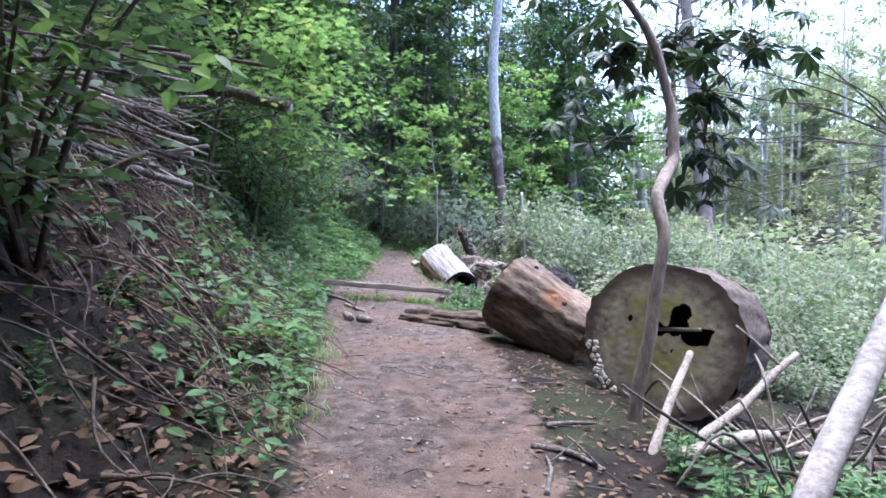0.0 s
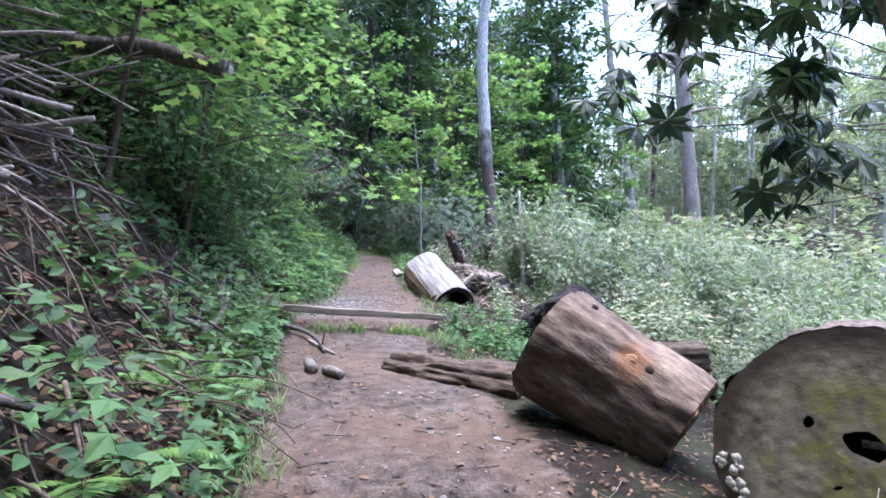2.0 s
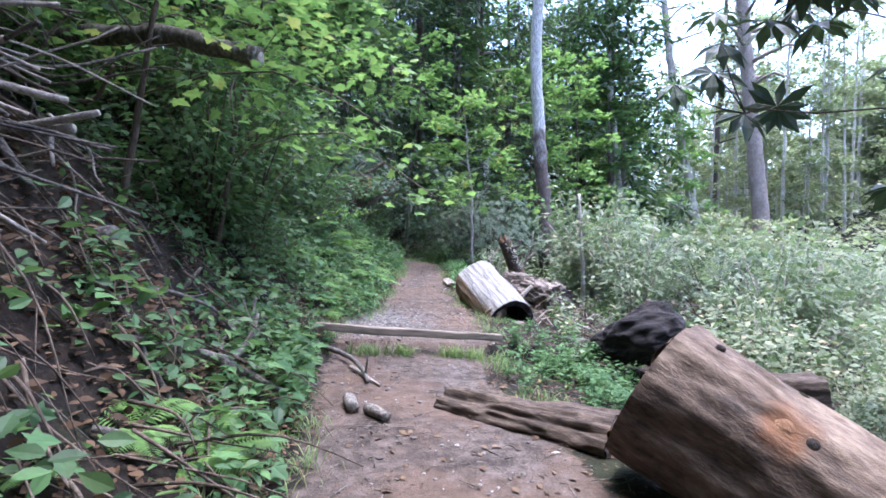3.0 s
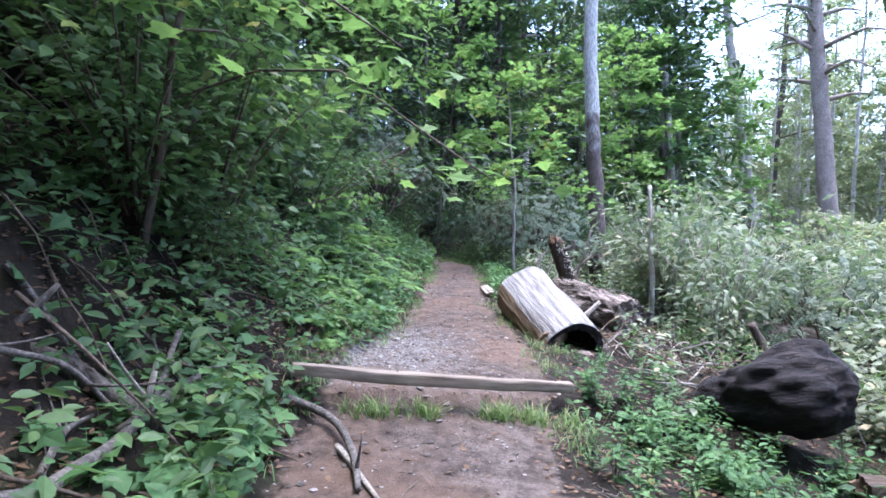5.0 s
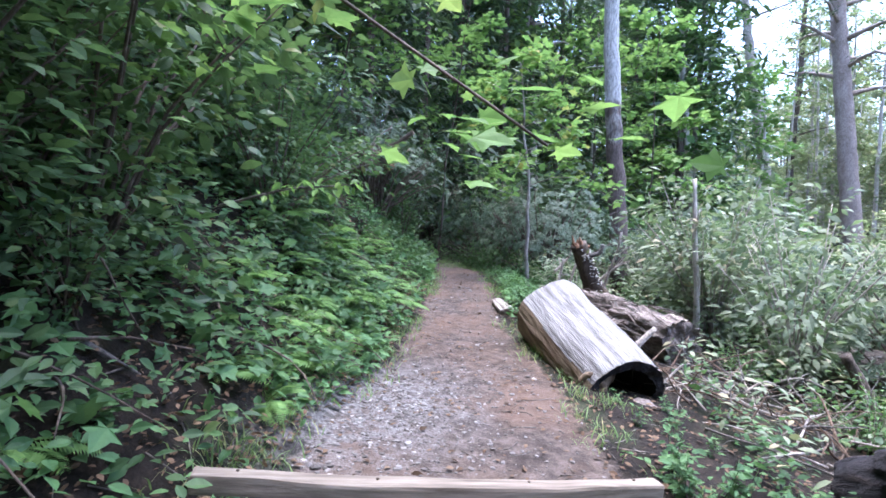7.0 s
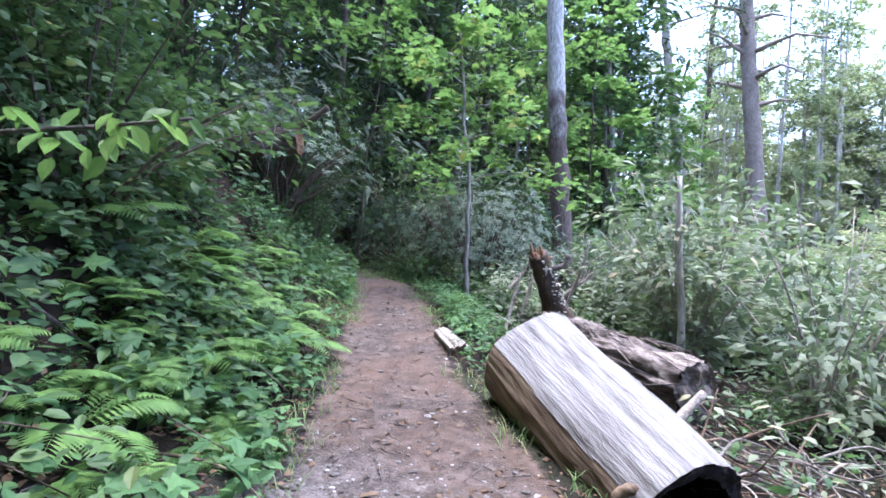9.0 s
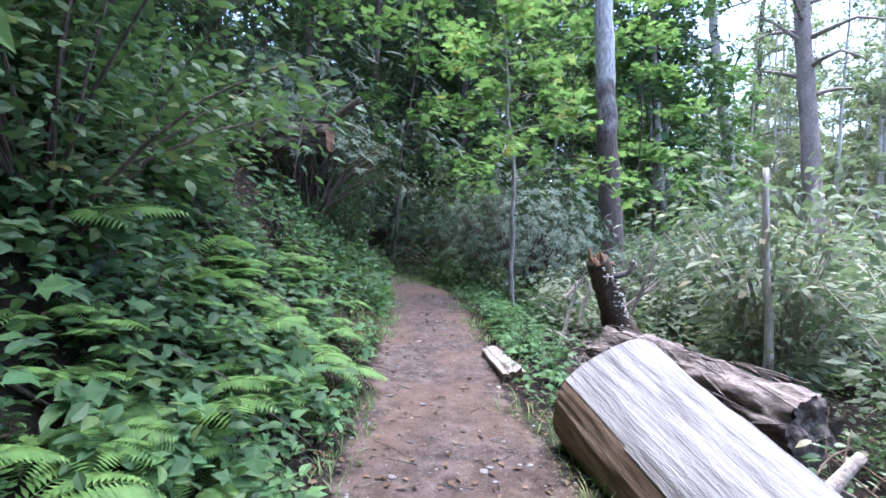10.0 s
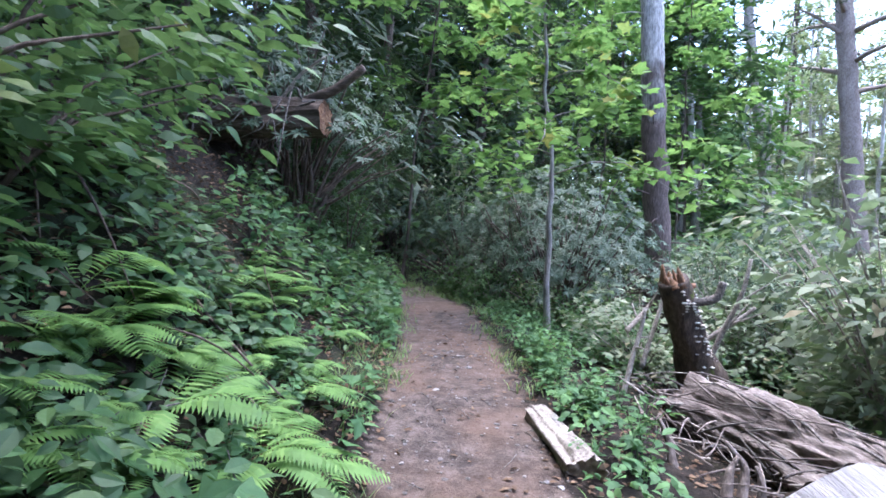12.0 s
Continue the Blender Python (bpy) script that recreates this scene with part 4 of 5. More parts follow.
for n_ in range(110):
    x, y = (rn(.75, 2.2), rn(11.0, 13.6)) if n_ % 2 else (rn(1.8, 4.2), rn(10.9, 14.5))
    a_ = rn(0, 6.28)
    l = rn(.4, 1.3)
    z = on_land(x, y)
    stick("branch", [(x, y, z + rn(0, .2)), (x + l * .5 * math.cos(a_), y + l * .5 * math.sin(a_), z + rn(.05, .4)), (x + l * math.cos(a_), y + l * math.sin(a_), z + rn(.02, .5))], rn(.006, .016), .005, (M_STICK, M_BROWNWOOD, M_STICK_PALE)[n_ % 3], "", parent=tang, sides=6, n=9, twigs=n_ % 2, wobble=.04)
stick("dead_branch", [on(3.45, 13.4, -.05), (3.2, 13.5, .85), (3.04, 13.5, 1.12)], .10, .06, M_BARK_DARK, "broken dark trunk snag among dead branches", "stump", rough=.2, sides=14)
stick("dead_branch", [on(3.2, 18.3, -.05), (2.92, 18.3, 1.4), (2.7, 18.28, 2.08)], .06, .045, M_BARK_PALE, "pale dead pole leaning in the shrubs", twigs=1)
stick("dead_branch", [on(2.23, 16.5, -.05), (2.22, 16.5, 1.5), (2.15, 16.5, 2.6), (2.1, 16.5, 3.5)], .06, .035, M_BARK_PALE, "slim pale dead sapling standing among shrubs", twigs=3)
grey = thing("fallen_log", "grey fallen log half hidden by shrubs", "log", at=along((3.4, 15.4, .62), (6.0, 15.0, .6)))
part("bark", log_skin(2.63, .3, .26, .12, 51.0, 40, 40, .08), M_LICHEN, grey)
part("broken_end", log_end(0, .3, .12, 51.0, 40, 8, 1.0, None, .03, False, .98), M_TANWOOD, grey)
part("far_end", log_end(2.63, .26, .12, 51.0, 40, 8, 1.0, None, .03, True, .98), M_TANWOOD, grey)

# ---- plant builders: each made once, then copied ----


def place(x, y, turn=None, size=1.0, sink=0.03, tip=0.0):
    return Matrix.LocRotScale((x, y, on_land(x, y, -sink)), Euler((rn(-tip, tip), rn(-tip, tip), rn(0, 6.28) if turn is None else turn)), (size, size, size * rn(.9, 1.12)))


def spread(made, spots):
    """The first of the kinds made stand at the first spots, copies at the others."""
    used = set()
    for n, m in enumerate(spots):
        ob = made[n % len(made)]
        if n % len(made) not in used:
            used.add(n % len(made))
            ob.matrix_basis = m
        else:
            copy_thing(ob, m)


def shrub(name, label, height, radius, clumps, per, size, shape, material, wood, group, twigs=14, low=.12, hang=.25):
    """Stems from one foot, foliage in uneven clumps round their ends."""
    ob = thing(name, label, "shrub", group)
    tips = []
    stems = []
    for k in range(twigs):
        a_ = rn(0, 6.28)
        q = rn(.25, 1.0) ** .6
        end = np.array([radius * q * math.cos(a_), radius * q * math.sin(a_), height * rn(.45, .98) * (1.1 - .45 * q * q)])
        path = bend([(rn(-.06, .06), rn(-.06, .06), -.15), end * [.35, .35, .55], end], 9, .03, k * 3.7)
        stems.append(tube(path[::2], [.009 * height, .003], 4))
        tips += [path[i] for i in (2, 3, 4, 5, 6, 7, 8, 8)]
    part("branching", joined(stems), wood, ob, kind="stuff")
    tips = np.array(tips)
    c = tips[rng.integers(0, len(tips), clumps)] + rng.normal(0, .10 * radius, (clumps, 3))
    c[:, 2] = np.clip(c[:, 2], low * height, None)
    who = rng.integers(0, clumps, clumps * per)
    sp_ = rn(.05, .16, clumps)[who][:, None] * radius * 1.2
    off = rng.normal(0, 1, (len(who), 3)) * sp_ * [1, 1, .6]
    pos = c[who] + off
    way = unit(off + .6 * radius * unit(pos * [1, 1, 0]) * .3 + rng.normal(0, .05, off.shape) + [0, 0, -hang * .1])
    part("foliage", leaves(pos, way, ups(len(pos), .5), size * rn(.6, 1.25, len(pos)), shape), material, ob, smooth=False)
    return ob


def rhododendron(label, height, radius, whorls, size, group):
    """Evergreen shrub: bare crooked stems, leaves in whorls at their ends."""
    ob = thing("rhododendron", label, "shrub", group)
    stems, P, W, U = [], [], [], []
    for k in range(whorls):
        a_, q = rn(0, 6.28), rn(.1, 1) ** .5
        end = np.array([radius * q * math.cos(a_), radius * q * math.sin(a_), height * (1 - .55 * q * q) * rn(.45, 1.02)])
        if k % 9 == 0:
            stems.append(tube(bend([(rn(-.2, .2), rn(-.2, .2), -.2), end * [.4, .4, .5], end], 8, .08, k), [.03, .008], 5))
        ax = unit(np.array([math.cos(a_) * q, math.sin(a_) * q, .7]) + rng.normal(0, .2, 3))
        s = unit(np.cross(ax, [.3, .9, .1]))
        t = np.cross(ax, s)
        m = int(rng.integers(7, 12))
        for j in range(m):
            b = 6.28 * j / m + rn(-.2, .2)
            out = s * math.cos(b) + t * math.sin(b)
            P.append(end)
            W.append(out + ax * rn(-.25, .45) + [0, 0, -.15])
            U.append(ax + out * .2)
    part("branching", joined(stems), M_BARK_DARK, ob, kind="stuff")
    P, W, U = np.array(P), np.array(W), np.array(U)
    part("foliage", leaves(P, W, U, size * rn(.75, 1.15, len(P)), LONG), M_LEAF_DARK, ob, smooth=False)
    return ob


def herb(label, height, nleaf, size, shape, group, material=None, stalks=5):
    """A small leafy plant: a few stalks with leaves in pairs."""
    ob = thing("herb", label, "plant", group)
    geo, P, W = [], [], []
    for k in range(stalks):
        a_, l = rn(0, 6.28), rn(.1, .5) * height
        end = np.array([l * math.cos(a_), l * math.sin(a_), height * rn(.55, 1.0)])
        path = bend([(rn(-.02, .02), rn(-.02, .02), -.05), end * [.4, .4, .6], end], 7)
        geo.append(tube(path, [.004, .002], 4))
        for j in range(nleaf // stalks):
            p = path[int(rng.integers(2, 7))]
            b = rn(0, 6.28)
            P.append(p)
            W.append((math.cos(b), math.sin(b), rn(-.3, .35)))
    part("stalk", joined(geo), M_LEAF_LOW, ob, kind="stuff")
    P, W = np.array(P), np.array(W)
    P = P + unit(W) * rn(.01, .05, len(P))[:, None]
    part("foliage", leaves(P, W, ups(len(P), .3), size * rn(.55, 1.2, len(P)), shape), material or M_LEAF_LOW, ob, smooth=False)
    return ob


def fern(label, fronds, length, group):
    """Arching fronds; each has two rows of narrow leaflets that shorten to the tip."""
    ob = thing("fern", label, "fern", group)
    for k in range(fronds):
        a_ = 6.28 * k / fronds + rn(-.3, .3)
        l, rise = length * rn(.75, 1.1), rn(.35, .75)
        o = np.array([math.cos(a_), math.sin(a_), 0])
        t = np.linspace(0, 1, 24)
        spine = o[None] * (t * l)[:, None] * .9 + np.array([0, 0, 1.0])[None] * (l * rise * (1.5 * t - 1.25 * t * t))[:, None]
        side = np.array([-o[1], o[0], 0])
        P, W, S = [], [], []
        d = unit(np.gradient(spine, axis=0))
        for m in range(3, 24):
            for sg in (-1, 1):
                P.append(spine[m])
                W.append(side * sg + d[m] * .45 + [0, 0, -.12])
                S.append(l * .27 * math.sin(math.pi * min(1, (1.06 - t[m]) * .95)) ** .8 + .01)
        P, W = np.array(P), np.array(W)
        up = np.tile(np.cross(d.mean(0), side) * 0 + [0, 0, 1.0], (len(P), 1)) + rng.normal(0, .12, (len(P), 3))
        part("frond", joined([leaves(P, W, up, np.array(S), SPRAY), (tube(spine, [.004, .001], 3)[0], tube(spine, [.004, .001], 3)[1][:, :3])]), M_FERN, ob, smooth=False)
    return ob


def tree(name, label, pts, r0, r1, wood, branches, reach, start, nleaf, size, shape, material, group="", droop=.1, spreadz=.35, stubs=0, category="tree", at=None):
    """A tapered trunk, limbs from start (a share of the height) up, foliage in clumps along the limbs."""
    ob = thing(name, label, category, group, at=at)
    n = 46 if at is not None else 22
    q = bend(pts, n, .05, r0 * 91)
    flare = np.r_[r0 * 1.35, r0 * 1.08, np.linspace(r0, r1, 16)]
    part("trunk", tube(q, flare, 20 if at is not None else 9, .05, r0 * 70, 4), wood, ob)
    limbs, P, W = [], [], []
    for k in range(branches):
        s = start + (1 - start) * (k + rn(0, 1)) / branches
        i = min(n - 2, int(s * n))
        a_ = k * 2.4 + rn(-.4, .4)
        l = reach * (1.15 - .75 * max(0, s - start) / (1 - start + 1e-6)) * rn(.7, 1.15)
        o = np.array([math.cos(a_), math.sin(a_), 0])
        end = q[i] + o * l + [0, 0, l * rn(-.2, .5) - droop * l]
        path = bend([q[i], q[i] + o * l * .5 + [0, 0, l * .18], end], 9, .06, k * 1.7)
        limbs.append(tube(path[::2], [max(.012, r1 * .55), .006], 4))
        for j in range(4, 9):
            for _ in range(max(1, nleaf // (branches * 5))):
                P.append(path[j])
                W.append(o)
    for k in range(stubs):
        i = int(n * rn(.08, .7))
        a_ = rn(0, 6.28)
        o = np.array([math.cos(a_), math.sin(a_), rn(-.1, .25)])
        l = rn(.3, 1.2)
        limbs.append(tube(bend([q[i], q[i] + o * l * .6, q[i] + o * l + [0, 0, -.08]], 6, .03, k), [.02, .004], 5))
    if limbs:
        part("branching", joined(limbs), wood, ob, kind="stuff")
    if nleaf:
        P, W = np.array(P), np.array(W)
        who = np.arange(len(P)) // 7
        jit = rng.normal(0, 1, (who.max() + 1, 3))[who] * reach * .13 + rng.normal(0, 1, P.shape) * reach * .085
        P = P + jit * [1, 1, spreadz * 1.6]
        W = unit(W * .5 + scatter_dirs(len(P), .3, droop) + 0)
        part("crown", leaves(P, W, ups(len(P), .4), size * rn(.6, 1.25, len(P)), shape), material, ob, smooth=False)
    return ob


def to_base(pts):
    b = np.array(pts[0], float)
    return [tuple(np.array(p, float) - b) for p in pts], Matrix.Translation(b)


def standing(name, label, pts, *args, **kw):
    p, m = to_base(pts)
    return tree(name, label, p, *args, at=m, **kw)


# ---- the single trees along the trail ----
standing("tree", "tall straight tree with grey bark and dead stubs", [(1.95, 23, .9), (1.79, 23, 2.4), (1.63, 23, 4.9), (1.38, 23, 7.4), (1.32, 23, 9.8), (1.5, 23, 12.3), (1.6, 23, 22)], .25, .12, M_BARK_TALL, 14, 3.5, .55, 3000, .22, CARD, M_LEAF, stubs=22)
standing("tree", "pale-barked straight tree behind the rhododendrons", [(-.66, 36, 1.5), (-.8, 36, 3), (-.95, 36, 7), (-1.2, 36, 10), (-1.35, 36, 14), (-1.7, 36, 22)], .27, .15, M_BARK_PALE, 14, 3.4, .5, 2600, .26, CARD, M_LEAF_BRIGHT, stubs=8)
standing("tree", "slim pale tree with thin leafy crown", [(8.0, 38, .6), (7.8, 38, 3.5), (7.3, 38, 8), (6.9, 38, 12), (6.4, 38, 20)], .18, .09, M_BARK_PALE, 18, 3.4, .55, 3200, .28, CARD, M_LEAF, stubs=8)
standing("tree", "great reddish-grey pine trunk with bare stubs", [(20.2, 46, .8), (19.8, 46, 2.8), (18.9, 46, 11), (18.1, 46, 19), (17.4, 46, 27)], .60, .36, M_BARK_PINE, 22, 5.0, .45, 2200, .5, SPRAY, M_NEEDLE, stubs=26)
standing("tree", "dark bare leaning trunk against the sky", [(15.1, 45, .8), (14.7, 45, 3), (13.6, 45, 9), (12.5, 45, 16), (11.6, 45, 24)], .38, .2, M_BARK_GREY, 10, 4.4, .7, 500, .3, CARD, M_LEAF, stubs=22)
standing("tree", "dark forked trunk against the bright hillside", [(19.4, 55, 1.5), (19.5, 55, 9.4), (19.7, 55, 13.5), (20.0, 55, 16), (19.9, 55, 20), (20.6, 55, 28)], .3, .14, M_BARK_DARK, 14, 5.0, .35, 900, .36, CARD, M_FAR_HAZE, stubs=14)
standing("sapling", "slender maple sapling with bright green leaves", [(-.72, 19.4, 1.2), (-.76, 19.4, 2.0), (-.76, 19.4, 3.1), (-.95, 19.4, 4.8), (-1.1, 19.3, 6.6)], .045, .015, M_BARK_GREY, 12, 1.5, .42, 800, .20, MAPLE, M_LEAF_BRIGHT, spreadz=.3)
for x, y, h, n_, s in ((-4.3, 9.2, 4.6, 700, .15), (-4.7, 12.8, 5.2, 900, .17), (-5.0, 14.6, 5.6, 900, .18), (-5.6, 19.5, 6.0, 800, .2), (-4.3, 5.6, 4.2, 700, .15), (-3.1, 8.3, 3.4, 800, .15), (-4.5, 11.3, 4.4, 700, .15), (-3.3, 7.0, 3.0, 600, .14), (-4.6, 3.0, 4.2, 600, .15), (1.4, 27.5, 9.5, 1000, .26), (3.4, 27, 9.5, 900, .26), (-3.6, 23.5, 8.5, 900, .25)):
    z = on_land(x, y, -.1)
    dx = .55 if x < -2.5 else 0
    standing("maple", "young maple with broad bright green leaves overhanging the trail", [(x, y, z), (x + dx * .3, y, z + h * .4), (x + dx, y - .2, z + h * .75), (x + dx * 1.5, y - .3, z + h)], .035, .012, M_BARK_DARK, 14, 1.9, .35, n_, s, MAPLE, M_LEAF_BRIGHT, group="maples on the bank", spreadz=.3)

# evergreen shrubs leaning out from the steep bank
# the last two spots, by the trail's start, are added to shade the bank
DARK_BANK = [(-3.5, 12.3), (-4.0, 13.5), (-4.3, 11.4), (-4.3, 10.4), (-4.1, 9.5), (-3.4, 8.5), (-4.6, 10.2), (-4.4, 11.9), (-4.6, 8.6), (-5.2, 13.6), (-5.2, 11.6), (-4.9, 6.9), (-1.75, 1.7), (-2.2, -.8)]

# rhododendron with a crooked bare stem, beside the great log
rho = thing("rhododendron", "rhododendron with a crooked bare stem", "shrub", at=Matrix.Translation((1.9, 3.3, .5)))
rp = bend([(1.89, 3.3, .4), (1.93, 3.3, .87), (2.01, 3.3, 1.21), (2.05, 3.32, 1.54), (2.13, 3.36, 1.98), (2.10, 3.5, 2.30), (2.36, 3.86, 2.62), (2.37, 3.95, 3.04), (2.25, 3.98, 3.53), (2.16, 4.0, 3.78), (1.98, 4.02, 4.05), (1.75, 4.1, 4.5)], 90)
part("stem", tube(rp, [.055, .048, .045, .05, .042, .036, .03], 18, .1, 3.0), M_BARK_TAN, rho, "crooked pale-brown stem", world=True)


def whorls(spots, size):
    P, W, U = [], [], []
    for c in spots:
        ax = unit(np.array([0, 0, 1.0]) + rng.normal(0, .45, 3))
        s = unit(np.cross(ax, [.3, .9, .1]))
        t = np.cross(ax, s)
        m = int(rng.integers(7, 12))
        for j in range(m):
            b = 6.28 * j / m + rn(-.25, .25)
            out = s * math.cos(b) + t * math.sin(b)
            P.append(c)
            W.append(out + ax * rn(-.5, .2) + [0, 0, -.35])
            U.append(ax + out * .2)
    P, W, U = np.array(P), np.array(W), np.array(U)
    return leaves(P, W, U, size * rn(.75, 1.15, len(P)), LONG)


spots = [rp[-1] + rng.normal(0, .45, 3) + [.1, .2, .45] for _ in range(12)]
part("branching", joined([tube(bend([rp[-3], (rp[-1] + s) / 2, s], 6, .02), [.016, .006], 5) for s in spots]), M_STICK, rho, world=True, kind="stuff")
part("foliage", whorls(spots, .2), M_LEAF_MAG, rho, "dark leathery whorled leaves", smooth=False, world=True)

rho2 = thing("magnolia", "magnolia sapling with large dark whorled leaves", "tree", at=Matrix.Translation((9.6, 9.6, -.1)))
spots, twig = [], []
for c, n_, sp_ in (((2.5, 7.92, 3.75), 5, .22), ((2.65, 7.4, 4.6), 6, .24), ((3.1, 7.9, 5.2), 16, .42), ((3.9, 8.0, 5.4), 14, .5), ((4.2, 7.8, 4.5), 10, .35), ((4.1, 7.6, 3.7), 10, .35), ((4.3, 7.6, 3.1), 10, .38), ((4.05, 7.5, 2.75), 5, .22), ((4.7, 7.5, 5.2), 10, .5)):
    hub = np.array(c) - [0, 0, .25]
    twig.append(tube(bend([(9.6, 9.6, -.1), (9.4, 9.5, 1.8), (8.6, 9.3, 3.6), (8.6 + (c[0] - 8.6) * .4, 8.9, 3.9 + .7 * (c[2] - 3.9)), hub], 14, .08, c[0]), [.02, .008], 7))
    for _ in range(int(n_ * 1.15)):
        e = np.array(c) + rng.normal(0, sp_, 3)
        spots.append(e)
        twig.append(tube(bend([hub, (hub + e) / 2 + rng.normal(0, .05, 3), e], 5), [.01, .005], 4))
part("branching", joined(twig), M_BARK_DARK, rho2, world=True, kind="stuff")
part("foliage", whorls(spots, .36), M_LEAF_MAG, rho2, "large dark whorled leaves", smooth=False, world=True)

# twig with lit leaves hanging over the trail from the bank
hang = thing("hanging_branch", "thin branch with pale green leaves hanging from the bank", "branch", at=Matrix.Translation((-2.9, 10.1, 2.9)))
hp = bend([(-2.9, 10.2, 2.5), (-2.2, 10.08, 2.64), (-1.72, 10.0, 2.67)], 14, .02)
part("twig", tube(hp, [.012, .004], 6), M_STICK, hang, world=True)
P = hp[rng.integers(4, 14, 38)] + rng.normal(0, .045, (38, 3))
P[:, 0] = np.minimum(P[:, 0], -1.72 - rn(0, .1, 38))
part("leaves", leaves(P, scatter_dirs(38, .3, .9), ups(38, .5), rn(.05, .095, 38), FINE), M_LEAF_BRIGHT, hang, smooth=False, world=True)
near = thing("hanging_branch", "leafy twig hanging above the brush pile", "branch", at=Matrix.Translation((-1.0, 1.2, 3.0)))
hp = bend([(-2.2, 1.2, 2.75), (-1.2, 1.35, 2.8), (-.45, 1.5, 2.62)], 14, .03)
part("twig", tube(hp, [.012, .004], 6), M_STICK, near, world=True)
P = hp[rng.integers(2, 14, 30)] + rng.normal(0, .07, (30, 3))
part("leaves", leaves(P, scatter_dirs(30, .3, .4), ups(30, .4), rn(.10, .16, 30), FINE), M_LEAF_BRIGHT, near, smooth=False, world=True)

# ---- shrubs ----
bank = [shrub("shrub", "leafy green shrub on the steep bank", h, r, c, 13, s, OVAL, m_, M_BARK_DARK, "shrubs on the bank") for h, r, c, s, m_ in
        ((1.5, .85, 75, .105, M_LEAF_BANK), (2.0, 1.0, 85, .10, M_LEAF_BANK), (1.2, .8, 65, .12, M_LEAF), (1.7, .9, 80, .095, M_LEAF_BANK))]
spots = []
for n_ in range(120):
    y = rn(1.5, 23)
    u = rn(.9, 4.2) ** 1.0
    if y < 7.9 and u < 2.4 or 9.4 < y <= 11.8 and u < 2.3 or 11.8 < y < 14.2 and u < 1.9 or 14.2 <= y < 18.6 and u < 2.6:
        continue
    spots.append(place(float(trail_left(y)) - u, y, size=rn(.7, 1.15), tip=.15))
spread(bank, spots)

laurel = [shrub("laurel", "grey-green laurel thicket with thin stems", h, r, c, 13, s, sh, m_, M_STICK_PALE, "thicket beside the trail", 16) for h, r, c, s, sh, m_ in
          ((1.3, .9, 85, .11, CARD, M_LEAF_GREY), (1.8, 1.0, 95, .13, SLIM, M_LEAF_GREY), (1.0, .8, 70, .10, OVAL, M_LEAF), (2.2, 1.0, 100, .12, CARD, M_LEAF_GREY))]
spots = []
for n_ in range(225):
    y = rn(5.5, 29)
    u = rn(1.6, 17)
    x = float(trail_right(y)) + u
    if y < 8.5 and x < 3.2 or (y < 11.9 and x < 3.6) or (10.5 < y < 15 and u < 3.2) or (14.3 < y < 17.6 and x < 1.5) or (17.5 < y < 23 and .5 < x < 2.3):
        continue
    spots.append(place(x, y, size=rn(.5, 1.2) * (1.0 if y < 16 else 1.2), tip=.12))
spread(laurel, spots)

rhodos = [rhododendron("dark rhododendron thicket with whorled leathery leaves", h, r, w, .115, "rhododendrons at the bend") for h, r, w in ((3.0, 1.7, 400), (2.4, 1.5, 340), (3.6, 1.8, 440))]
spots = [place(x + rn(-.2, .2), y + rn(-.2, .2), size=rn(.85, 1.15)) for x, y in ((-4.3, 18.9), (-4.9, 20.2), (-1.2, 22.6), (-2.3, 23.4), (.0, 22.6), (-2.2, 24.6), (-.6, 23.2), (-.3, 21.7), (-3.6, 25.5), (3.0, 23.8), (3.3, 21.4), (-5.4, 23.0), (-1.6, 26.6), (.6, 26), (3.2, 25), (-5.2, 18.6), (4.6, 23.4), (-6.4, 21), (-4.6, 28), (5.8, 26), (2.0, 28))]
spots = [m for m in spots if not -.5 < float(m.translation.x - trail_left(m.translation.y)) < 2.0]
spread(rhodos, spots)
dense = [shrub("shrub", "dense leafy shrub leaning out from the bank", 2.4, 1.3, 190, 13, s, OVAL, m_, M_BARK_DARK, "dense shrubs on the bank", 18) for s, m_ in ((.10, M_LEAF_BANK), (.115, M_LEAF))]
spread(dense, [place(x + rn(-.2, .2), y, size=rn(.85, 1.2), sink=.1, tip=.2) for x, y in DARK_BANK])

# ---- low plants ----
ferns = [fern("bright green fern with arching fronds on the bank", k, l, "ferns on the bank") for k, l in ((8, .55), (7, .65), (9, .48))]
spots = []
for n_ in range(66):
    y = rn(3.0, 20) if n_ % 2 else rn(9.5, 16.5)
    spots.append(place(float(trail_left(y)) - rn(.35, 1.3), y, size=rn(.6, 1.0), tip=.25))
spread(ferns, spots)
low = [herb("low broad-leaved green plant at the trail's edge", h, n, s, sh, "herbs along the trail") for h, n, s, sh in
       ((.35, 40, .10, HEART), (.25, 45, .085, FINE), (.45, 50, .10, MAPLE), (.22, 36, .075, FINE), (.5, 44, .12, HEART))]
spots = []
for n_ in range(92):
    y = rn(1.0, 22)
    u = rn(.02, 1.0) + (rn(0, 1) ** 2) * 1.2
    spots.append(place(float(trail_left(y)) - u, y, size=rn(.6, 1.15) * min(1, .55 + u), tip=.3))
spread(low, spots)
nettle = [herb("soft green nettle-like plant beside the trail", h, n, s, FINE, "plants beside the logs") for h, n, s in ((.40, 50, .085), (.32, 44, .075), (.5, 56, .08))]
spots = []
